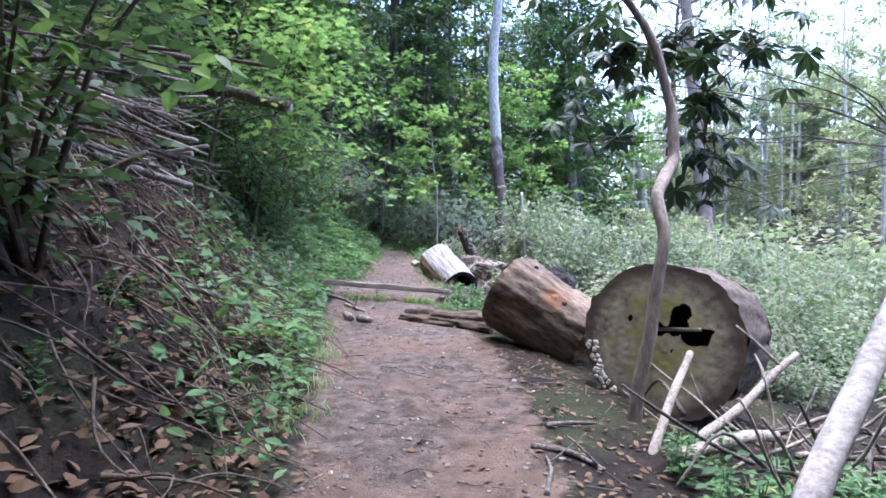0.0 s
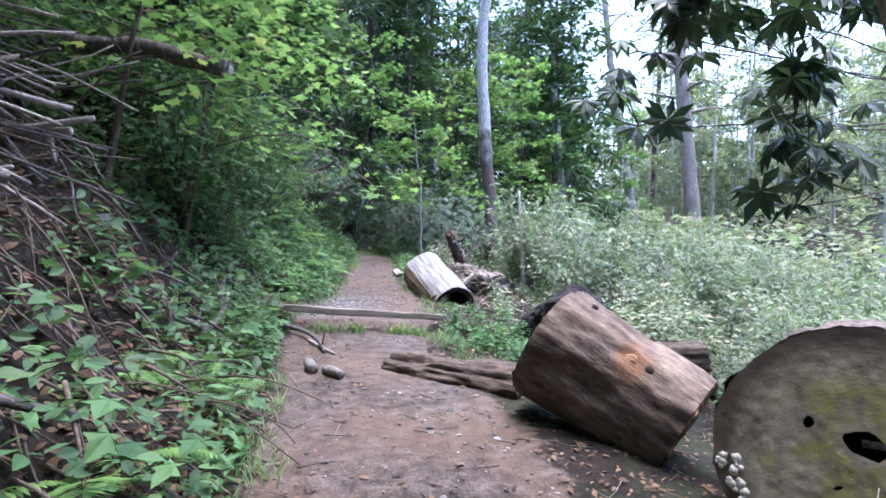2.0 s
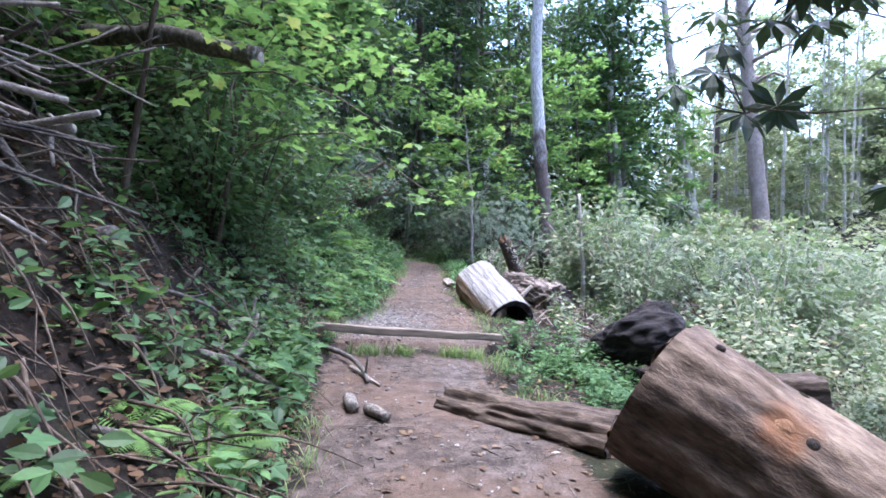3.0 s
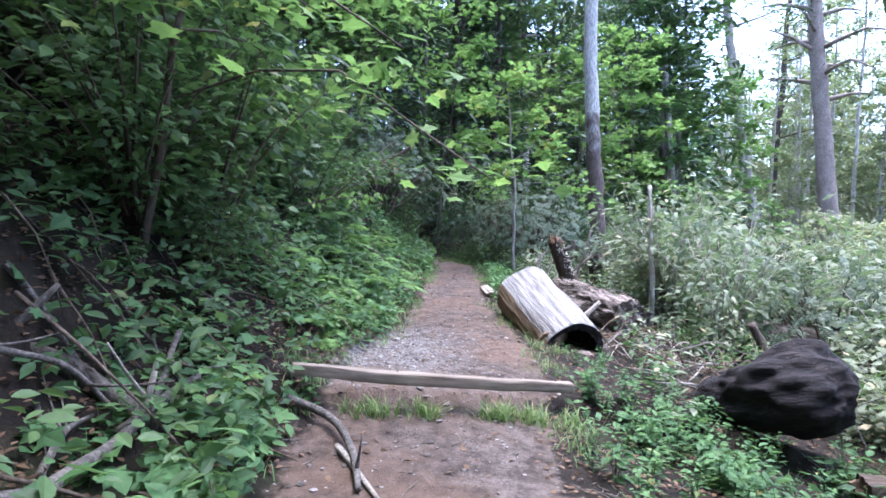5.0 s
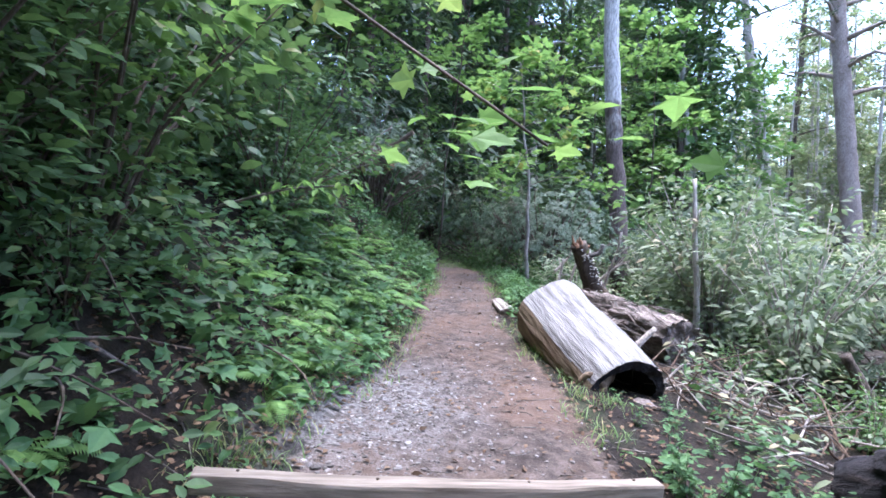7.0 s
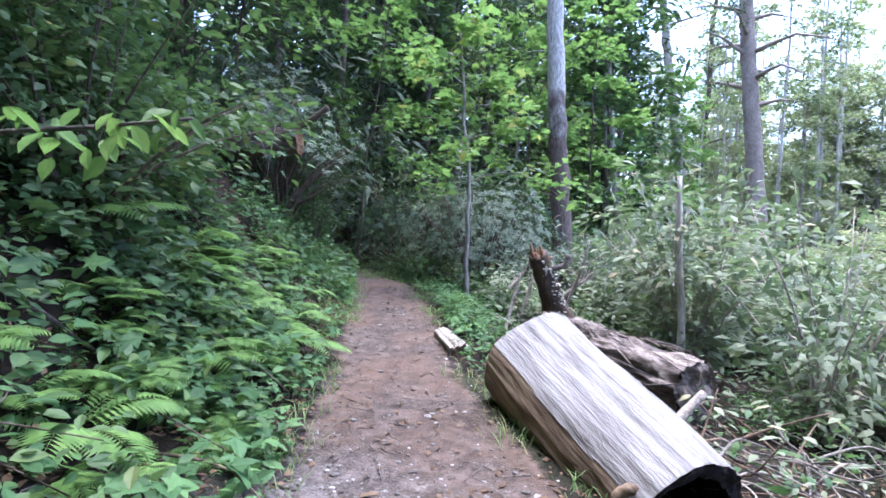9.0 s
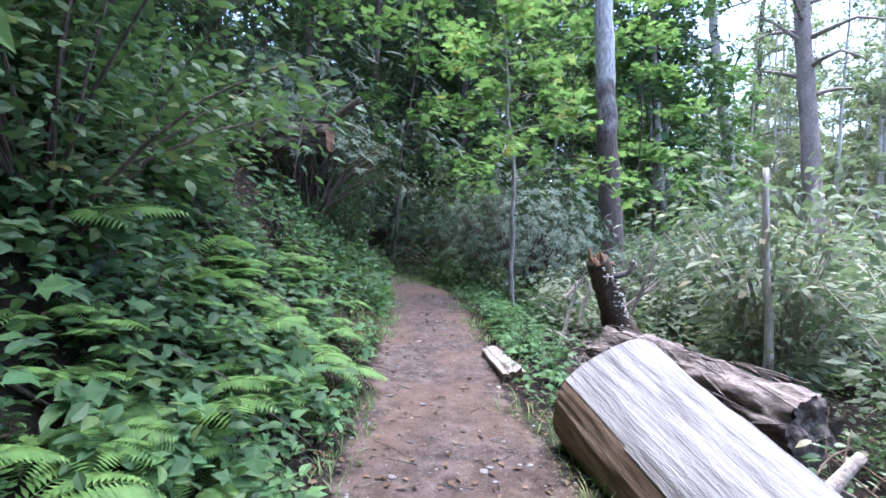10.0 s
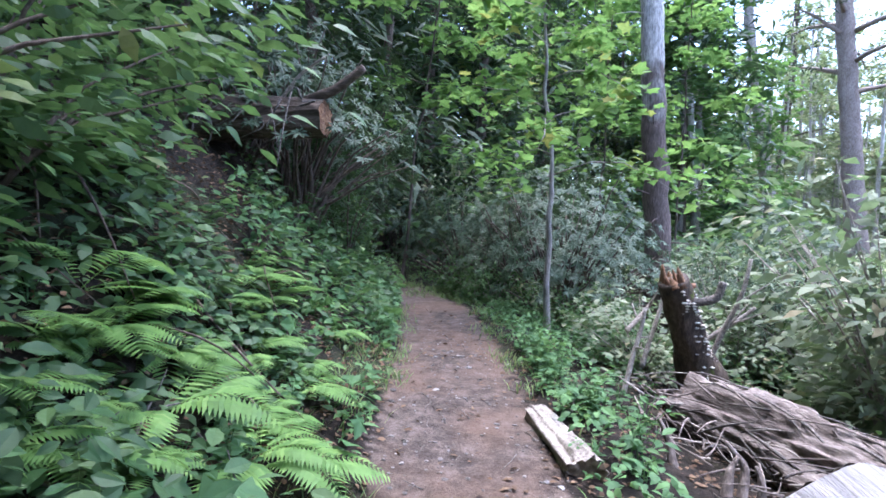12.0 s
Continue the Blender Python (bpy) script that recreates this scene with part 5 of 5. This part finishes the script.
for n_ in range(78):
    y = rn(7.2, 24)
    u = rn(.02, .9) + (rn(0, 1) ** 2) * 1.3
    x = float(trail_right(y)) + u
    if 11.7 < y < 14.2 and abs(x - (.42 - .56 * (y - 12.2))) < .6 or (u > .6 and 14.2 < y < 16.8) or 9.2 < y < 10.6 and u < .25:
        continue
    spots.append(place(x, y, size=rn(.55, 1.1) * min(1, .5 + u) * (1.0 if y < 10.5 else .85), tip=.25))
for n_ in range(34):
    spots.append(place(rn(.25, 1.5), rn(7.7, 10.1), size=rn(.95, 1.35), tip=.2))
for n_ in range(34):
    y = rn(15.5, 22.5)
    spots.append(place(float(trail_right(y)) + rn(.05, 1.3), y, size=rn(.75, 1.1), tip=.2))
spread(nettle, spots)


def blades(spots, height, per, spread_):
    P = np.repeat(np.array(spots), per, 0) + rng.normal(0, spread_, (len(spots) * per, 3)) * [1, 1, 0]
    P[:, 2] = land(P[:, 0], P[:, 1]) - .01
    a_ = rn(0, 6.28, len(P))
    w = np.stack([np.cos(a_) * .6, np.sin(a_) * .6, rn(.5, 1.3, len(P))], 1)
    blade = (np.array([(-.03, 0, 0), (.03, 0, 0), (.025, .5, .02), (-.025, .5, .02), (0, 1, -.22)]), np.array([(0, 1, 2), (0, 2, 3), (3, 2, 4)]))
    return leaves(P, w, np.stack([np.cos(a_), np.sin(a_), np.full(len(P), .2)], 1) * -1 + [0, 0, .6], height * rn(.5, 1.2, len(P)), blade)


gs = [(x, y, 0) for x, y in zip(rn(-1.6, .2, 26), rn(0, 1, 26))]
gs = [(x, 8.62 + (x + 2.04) * .457 - .16 - .14 * q, 0) for x, q, _ in gs if not -.95 < x < -.55]
v, f = blades(gs, .2, 26, .05)
tagged(new("grass", mesh_of("grass", v, f, M_GRASS, False)), "tufts of grass growing against the timber step", "grass", kind="stuff")
gs = [(float(trail_left(y)) - rn(-.05, .4), y, 0) for y in rn(2.5, 20, 150)] + [(float(trail_right(y)) + rn(-.05, .5), y, 0) for y in rn(7, 23, 80)]
gs += [(rn(-3.6, -1.2), rn(21.5, 25), 0) for _ in range(90)]
v, f = blades(gs, .15, 24, .09)
tagged(new("grass", mesh_of("grass", v, f, M_GRASS, False)), "sparse grass along both edges of the trail", "grass", kind="stuff")


def cover(name, label, x, y, high, size, shape, material, gap=.0):
    """A layer of leaves standing off the ground, in uneven patches."""
    patch = vnoise(x * 1.1, y * 1.1) + .6 * vnoise(x * 3.3 + 7, y * 3.3)
    patch = patch - .55 * np.exp(-((x + 2.25) / .75) ** 2 - ((y - 6.5) / 1.1) ** 2)
    keep = patch > gap + rng.normal(-.5, .3, len(x))
    x, y, patch = x[keep], y[keep], patch[keep]
    h = high * (rn(0, 1, len(x)) ** .7) * np.clip(.55 + .5 * patch, .15, 1.3)
    P = np.stack([x, y, land(x, y) + .02 + h], 1)
    e = .25
    slope = np.stack([land(x - e, y, False) - land(x + e, y, False), land(x, y - e, False) - land(x, y + e, False), np.full(len(x), 2 * e)], 1)
    face = unit(unit(slope) + [0, 0, .5] + rng.normal(0, .5, P.shape))
    way = unit(scatter_dirs(len(x), .3, .15) + .5 * unit(slope) * [1, 1, 0])
    v, f = leaves(P, way, face, size * rn(.55, 1.25, len(x)), shape)
    return tagged(new(name, mesh_of(name, v, f, material, False)), label, "undergrowth", kind="stuff")


for material, n, high, s, shape, label in ((M_LEAF_BANK, 32000, .8, .105, FINE, "tangled green vines and seedlings covering the bank"), (M_LEAF_LOW, 24000, .42, .10, FINE, "low green leaves covering the foot of the bank"),
                                           (M_LEAF_LOW, 4500, .7, .15, MAPLE, "bright leaves scattered over the bank")):
    y = rn(1.5, 25, n)
    u = .06 + 4.4 * rn(0, 1, n) ** (1.5 if material is M_LEAF_LOW else 1.0)
    keep = (y > 6.6) | (u < .7 + .14 * y) & (rn(0, 1, n) < np.clip(.1 + (y - 2) * .16, .1, .55))
    y, u = y[keep], u[keep]
    cover("undergrowth", label, trail_left(y) - u, y, high, s, shape, material, .5 if material is M_LEAF_BANK else .4)
for material, n, high, s, label in ((M_LEAF_GREY, 26000, 1.0, .125, "grey-green brush covering the hollow"), (M_LEAF, 22000, .7, .11, "green seedlings and brambles in the hollow"), (M_LEAF_LOW, 14000, .35, .085, "low green plants along the trail's lower edge")):
    y = rn(6.0, 31, n)
    u = (.1 + 1.6 * rn(0, 1, n)) if material is M_LEAF_LOW else 1.0 + 16 * rn(0, 1, n) ** 1.3
    x = trail_right(y) + u
    keep = ~((y < 9.4) & (x < 1.1) | (y < (7.6 if material is M_LEAF_LOW else 9.8)) & (x < 3.6) | (y > 9.6) & (y < 11.3) & (x > 1.35) & (x < 3.4) | (y > 10.4) & (y < 14) & (x < 1.1) | (y > 13.9) & (y < 16.9) & (x < 1.4) & (u > .55))
    cover("undergrowth", label, x[keep], y[keep], high, s, OVAL, material, .3)
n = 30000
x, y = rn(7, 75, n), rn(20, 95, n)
cover("undergrowth", "brush on the far hillside, haze and sunlight painted pale", x, y, 3.2, .5, CARD, M_FAR_HAZE, .25)
n = 26000
x, y = rn(-34, 8, n), rn(25, 62, n)
keep = (trail_left(y) - x > 1.0) | (x - trail_right(y) > 1.0)
cover("undergrowth", "dark woodland brush behind the rhododendrons", x[keep], y[keep], 3.2, .42, CARD, M_LEAF, .0)

# ---- litter, stones ----
n = 30000
x, y = rn(-4.5, 5.5, n), rn(-1, 20, n)
u = np.maximum(trail_left(y) - x, x - trail_right(y))
keep = (u > -.05) | (rn(0, 1, n) < .25)
x, y = x[keep], y[keep]
P = np.stack([x, y, land(x, y) + .012], 1)
v, f = leaves(P, scatter_dirs(len(P), .15, 0), ups(len(P), .3), rn(.025, .075, len(P)), OVAL)
tagged(new("leaf_litter", mesh_of("leaf_litter", v, f, M_LITTER, False)), "brown dead leaves scattered over the forest floor", "leaves", kind="stuff")

n = 1600
x, y = rn(-4, 5, n), rn(-.5, 19, n)
u = np.maximum(trail_left(y) - x, x - trail_right(y))
keep = (u > 0) | (rn(0, 1, n) < .8)
geo = []
for px, py in zip(x[keep], y[keep]):
    a_, l = rn(0, 6.28), rn(.06, .35)
    p0, p1 = np.array([px, py, on_land(px, py, .008)]), np.array([px + l * math.cos(a_), py + l * math.sin(a_), 0])
    p1[2] = on_land(p1[0], p1[1], .012)
    geo.append(tube(np.array([p0, (p0 + p1) / 2 + rng.normal(0, .012, 3), p1]), [.004, .002], 4))
v, f = joined(geo)
tagged(new("twigs", mesh_of("twigs", v, f, M_STICK)), "small dry twigs scattered on the ground", "twigs", kind="stuff")

geo = []
for _ in range(560):
    y0 = rn(.3, 16) if rn(0, 1) < .5 else rn(.6, 5.5)
    u0 = rn(.35, 3.2)
    if y0 > 7 and rn(0, 1) < .55:
        continue
    x0 = float(trail_left(y0)) - u0
    l, a_ = rn(.25, 1.0), rn(-1.2, 1.2)
    p0 = np.array([x0, y0, on_land(x0, y0, rn(.0, .25))])
    x1, y1 = x0 + l * math.cos(a_), y0 + l * math.sin(a_)
    p1 = np.array([x1, y1, on_land(x1, y1, rn(.02, .35))])
    geo.append(tube(bend([p0, (p0 + p1) / 2 + rng.normal(0, .08, 3) + [0, 0, .08], p1], 7, .03, l * 40), [rn(.005, .013), .003], 5))
v, f = joined(geo)
tagged(new("dead_twigs", mesh_of("dead_twigs", v, f, M_BARK_DARK)), "brown dead twigs and stalks tangled on the bank", "twigs", kind="stuff")

bm = bmesh.new()
bmesh.ops.create_icosphere(bm, subdivisions=1, radius=1)
ico_v = np.array([v.co for v in bm.verts])
ico_f = np.array([[v.index for v in f.verts] for f in bm.faces])
bm.free()


def pebbles(x, y, size):
    out = []
    for px, py, s in zip(x, y, size):
        k = ico_v * (1 + rng.normal(0, .16, (len(ico_v), 1))) * [rn(.7, 1.3), rn(.7, 1.3), rn(.35, .7)] * s
        a_ = rn(0, 6.28)
        r_ = np.array([[math.cos(a_), -math.sin(a_), 0], [math.sin(a_), math.cos(a_), 0], [0, 0, 1]])
        out.append((k @ r_.T + [px, py, on_land(px, py, s * .12)], ico_f))
    return joined(out)


n = 4000
y = np.r_[rng.normal(10.5, .8, n // 2), rn(0, 19, n // 2)]
L_, R_ = trail_left(y), trail_right(y)
x = np.r_[L_[:n // 2] + np.abs(rng.normal(.1, .55, n // 2)), (L_ + (R_ - L_) * rn(-.02, 1.05, n))[n // 2:]]
v, f = pebbles(x, y, np.exp(rng.normal(-4.6, .38, n)))
tagged(new("gravel", mesh_of("gravel", v, f, M_STONE, False)), "grey gravel and pebbles pressed into the dirt trail", "gravel", kind="stuff")
stone_meshes = []
for k in range(8):
    kv = ico_v * (1 + rng.normal(0, .15, (len(ico_v), 1))) * [rn(.8, 1.3), rn(.8, 1.2), rn(.4, .7)]
    stone_meshes.append(mesh_of("stone", kv, ico_f, M_STONE, False))
for k in range(90):
    y = rn(1.5, 18)
    L_, R_ = float(trail_left(y)), float(trail_right(y))
    x = L_ + (R_ - L_) * rn(0, 1.1)
    s = rn(.014, .034)
    ob = new("stone", stone_meshes[k % 8])
    ob.matrix_basis = Matrix.LocRotScale((x, y, on_land(x, y, s * .02)), Euler((rn(-.2, .2), rn(-.2, .2), rn(0, 6.28))), (s, s, s))
    tagged(ob, "small grey-brown stone lying on the dirt trail", "stone", "stones on the trail")

# ---- the forest behind ----
canopy = [tree("tree", "tall broad tree whose boughs hang over the bank", [(0, 0, -.4), (.2, 0, 4), (.5, .2, 8), (.9, .1, 13)], .17, .05, M_BARK_DARK, 26, 4.4, .22, 4200, .44, CARD, M_LEAF_BANK, group="trees over the bank"),
          tree("tree", "tall broad tree whose boughs hang over the bank", [(0, 0, -.4), (.3, 0, 4), (.2, .2, 8), (.5, -.1, 12)], .15, .05, M_BARK_DARK, 24, 4.0, .24, 3800, .44, CARD, M_LEAF_BANK, group="trees over the bank")]
# those beside and behind the trail's start are unseen, added to block light
spread(canopy, [place(x, y, size=rn(.9, 1.15), sink=.1) for x, y in ((-3.6, -3), (-5.0, .2), (-7.4, 4.5), (-7.4, 7.5), (-7.0, 10.5), (-7.4, 13.0), (-7.2, 16.0), (-6.6, 19.5), (-7.5, 3.0), (-8.0, 12), (-2.0, -5.5), (5.0, -7.0), (7.6, -3.4), (9.5, .2), (.8, -8.5), (-7.0, -2.0), (-8.2, 17))])


def kind_of_tree(kind):
    if kind == "leafy":
        return tree("tree", "leafy woodland tree behind the thicket", [(0, 0, -.4), (.1, 0, 5), (-.2, .2, 10), (.2, .1, 16)], .15, .04, M_BARK_GREY, 26, 3.0, .1, 2000, .44, CARD, M_LEAF, group="woodland trees")
    if kind == "bright":
        return tree("tree", "light green woodland tree behind the thicket", [(0, 0, -.4), (-.2, 0, 5), (.1, .2, 9), (.3, -.1, 14)], .13, .04, M_BARK_PALE, 24, 2.8, .12, 1800, .44, CARD, M_LEAF_BRIGHT, group="woodland trees")
    if kind == "hemlock":
        return tree("tree", "dark hemlock with drooping needle sprays", [(0, 0, -.4), (.05, 0, 8), (0, .1, 18)], .18, .03, M_BARK_DARK, 40, 3.0, .05, 2600, .64, SPRAY, M_NEEDLE, group="woodland trees", droop=.3)
    return tree("tree", "slim pale tree on the bright hillside", [(0, 0, -.4), (.15, 0, 6), (.3, .1, 12), (.5, .1, 18)], .13, .05, M_BARK_PALE, 16, 2.2, .3, 1100, .32, CARD, M_FAR_HAZE, group="trees on the far hillside", stubs=8)


kinds = [kind_of_tree(k) for k in ("leafy", "hemlock", "bright", "hemlock")]
spots = []
while len(spots) < 62:
    x, y = rn(-32, 7), rn(-4, 62)
    if x > 1.5 and y < 42:
        continue
    u = float(trail_left(y)) - x
    if (y < 24 and u < 5.5) or (y >= 24 and u < 2 and y < 29) or (x > 3 and y < 30):
        continue
    spots.append(place(x, y, size=rn(.75, 1.25), sink=.1))
for _ in range(24):
    spots.append(place(rn(-11, 9), rn(35, 60), size=rn(.9, 1.3), sink=.1))
spread(kinds, spots)
under = [tree("understory_tree", "small pale-green tree in the hollow", [(0, 0, -.3), (.1, 0, 2), (-.1, .1, h)], .04, .015, M_BARK_PALE, 22, r, .06, n, s, CARD, m_, group="understory trees in the hollow") for h, r, n, s, m_ in ((4.5, 1.5, 2400, .15, M_LEAF_GREY), (5.5, 1.6, 2600, .17, M_FAR_HAZE), (3.6, 1.4, 2200, .13, M_LEAF_GREY))]
spots = []
while len(spots) < 46:
    x, y = rn(3.5, 22), rn(17, 40)
    if y < 20 and x < 5 or x / (y - 4) > .95:
        continue
    spots.append(place(x, y, size=rn(.45, .8), sink=.1))
spread(under, spots)
far = [kind_of_tree("slim"), tree("tree", "leafy tree in the hollow", [(0, 0, -.4), (.1, 0, 3), (-.1, .1, 8)], .09, .03, M_BARK_GREY, 16, 2.0, .12, 1800, .28, CARD, M_FAR_HAZE, group="trees on the far hillside")]
spots = []
while len(spots) < 50:
    x, y = rn(7, 75), rn(22, 100)
    if x / y > 1.1 or x < 11 and y < 38 or y < 47 and .25 < (x + 1) / (y - 8) < .75:
        continue
    spots.append(place(x, y, size=rn(.7, 1.15), sink=.1))
spread(far, spots)
for x, y in ((-2, -9), (4, -13), (-7, -5), (1, -16), (-10, -10)):
    copy_thing(kinds[(x + y) % 4], place(x, y, size=1.0, sink=.1))

# slim pale trunks crowding the bright hillside
for _ in range(22):
    y = rn(48, 72)
    copy_thing(far[0], place(y * rn(.28, .85), y, size=rn(.8, 1.2), sink=.1))

# roots and sticks at the foot of the great log
for a, c, r in (((1.05, 2.5), (1.45, 2.3), .022), ((1.09, 1.9), (1.12, 2.35), .016), ((1.2, 2.9), (1.55, 3.0), .02)):
    mx, my = (a[0] + c[0]) / 2 + .03, (a[1] + c[1]) / 2 + .04
    stick("dead_branch", [on(a[0], a[1], r * .6), on(mx, my, r * 1.2), on(c[0], c[1], r * .8)], r, r * .6, M_STICK, "broken stick lying at the foot of the log", twigs=1)

# hemlocks crowding the top of the bank, added to shade it
for x, y in ((-6.9, 9.6), (-6.8, 11.0), (-6.7, 12.4), (-6.9, 13.8), (-8.2, 10.2)):
    copy_thing(kinds[1], place(x, y, size=rn(.62, .78), sink=.1))

# low shrubs closing the bend
for x, y in ((-2.9, 22.3), (-2.2, 21.8), (-1.5, 21.6), (-.9, 21.0), (-.2, 20.6), (.3, 20.3), (2.6, 20.5), (-.6, 22.0), (-1.8, 22.8)):
    lo, hi = float(trail_left(y)), float(trail_right(y))
    if lo - .5 < x < hi + .5:
        x = hi + rn(.6, 1.0)
    copy_thing(laurel[2], place(x, y, size=rn(.7, 1.0), tip=.12))

# tall trees added beside the start of the trail to shade it, mostly unseen
for x, y in ((6.4, -4.6), (2.2, -6.5)):
    copy_thing(canopy[0], place(x, y, size=rn(.9, 1.05), sink=.1))
for x, y in ((-4.3, .9), (-4.6, -.9)):
    copy_thing(kinds[1], place(x, y, size=rn(.6, .7), sink=.1))

# herbs and ferns on the bare bank below the jutting log
for n_ in range(26):
    y = rn(11.6, 15.6)
    copy_thing((ferns if n_ % 5 == 0 else low)[n_ % 3], place(float(trail_left(y)) - rn(.5, 2.0), y, size=rn(.8, 1.2), tip=.25))

# more nettles before the charred log
for n_ in range(26):
    copy_thing(nettle[n_ % 3], place(rn(.8, 2.45), rn(8.0, 9.8), size=rn(1.0, 1.5), tip=.2))

# drifts of dead leaves caught among the fallen branches
n = 6000
y = rn(-1, 6.5, n)
x = trail_left(y) - .1 - 2.9 * rn(0, 1, n)
P = np.stack([x, y, land(x, y) + rn(.01, .06, n)], 1)
v, f = leaves(P, scatter_dirs(n, .3, 0), ups(n, .5), rn(.05, .11, n), OVAL)
tagged(new("leaf_litter", mesh_of("leaf_litter", v, f, M_LITTER, False)), "drifts of dead leaves among the fallen branches", "leaves", kind="stuff")

# unseen tree with a high crown, added to shade the start of the trail
copy_thing(canopy[1], place(10.5, -3.6, size=1.4, sink=.1))

# ivy over the steep soil below the jutting log
n = 3800
y = rn(12.0, 15.4, n)
cover("undergrowth", "dark ivy over the steep soil of the bank", trail_left(y) - .5 - 2.0 * rn(0, 1, n), y, .45, .12, OVAL, M_LEAF_BANK, -.4)

# woods closing the view beyond the bend and on the far slope
# light leaf kinds chosen to paint these woods hazy and brighter
for n_ in range(26):
    copy_thing((kinds[2], far[1])[n_ % 2], place(rn(-5, 15), rn(42, 64), size=rn(1.05, 1.5), sink=.1))
for n_ in range(46):
    y = rn(48, 92)
    copy_thing(far[n_ % 2], place(y * rn(.2, .85), y, size=rn(.9, 1.5), sink=.1))

# evergreen shrubs in the hollow and round the tall grey tree
for x, y, k in ((4.9, 14.9, 1.0), (6.3, 15.8, 1.0), (4.1, 19.8, 1.0), (5.2, 18.6, 1.0)):
    copy_thing(rhodos[1], place(x, y, size=k))

# canopy trees added only to shade both ends of the bank
for x, y, k in ((-4.0, -1.2, .85), (-6.9, 12.2, .9), (-6.8, 14.6, .9), (-6.8, 16.6, .85)):
    copy_thing(canopy[1], place(x, y, size=k, sink=.1))

# ferns crowding the foot of the bank past the white log
for n_ in range(12):
    y = rn(12.2, 14.0)
    copy_thing(ferns[n_ % 3], place(float(trail_left(y)) - rn(.45, 1.2), y, size=rn(.9, 1.2), tip=.25))

# tall trees added out of view, their crowns closing over the start to shade it
high = tree("tree", "unseen tall tree added to shade the start of the trail", [(0, 0, -.4), (.3, 0, 5), (.8, .1, 10), (1.6, .1, 15)], .2, .06, M_BARK_DARK, 26, 6.0, .5, 4200, .44, CARD, M_LEAF_BANK, group="trees over the bank")
spread([high], [place(x, y, turn=0, size=k, sink=.1) for x, y, k in ((-5.4, 1.6, .8), (-4.6, -2.4, .85))] + [place(x, y, turn=math.pi, size=k, sink=.1) for x, y, k in ((4.8, -3.4, .8),)])

# green plants at the foot of the brush heap
for n_ in range(32):
    copy_thing(nettle[n_ % 3], place(rn(1.85, 3.3), rn(1.75, 2.75), size=rn(.85, 1.25), tip=.25))

# brown dead leaves lying among the plants of the bank
n = 8000
y = rn(5.5, 17, n)
x = trail_left(y) - .05 - 2.2 * rn(0, 1, n)
P = np.stack([x, y, land(x, y) + rn(.01, .12, n)], 1)
v, f = leaves(P, scatter_dirs(n, .35, 0), ups(n, .6), rn(.022, .06, n), OVAL)
tagged(new("leaf_litter", mesh_of("leaf_litter", v, f, M_LITTER, False)), "curled brown dead leaves among the plants of the bank", "leaves", kind="stuff")

# lush plants between the trail and the broken stump
for n_ in range(16):
    y = rn(14.6, 17.6)
    copy_thing(nettle[n_ % 3], place(float(trail_right(y)) + rn(.12, .75), y, size=rn(1.0, 1.45), tip=.2))

# hemlocks closing the view above the bend
for x, y in ((-6.4, 24.5), (-5.2, 28), (-8.0, 22.5), (-4.2, 31), (-7.2, 27)):
    copy_thing(kinds[1], place(x, y, size=rn(.9, 1.1), sink=.1))

# tall leafy woods on the far slope
for n_ in range(34):
    y = rn(60, 96)
    copy_thing(far[1], place(y * rn(.3, .85), y, size=rn(1.5, 2.3), sink=.1))
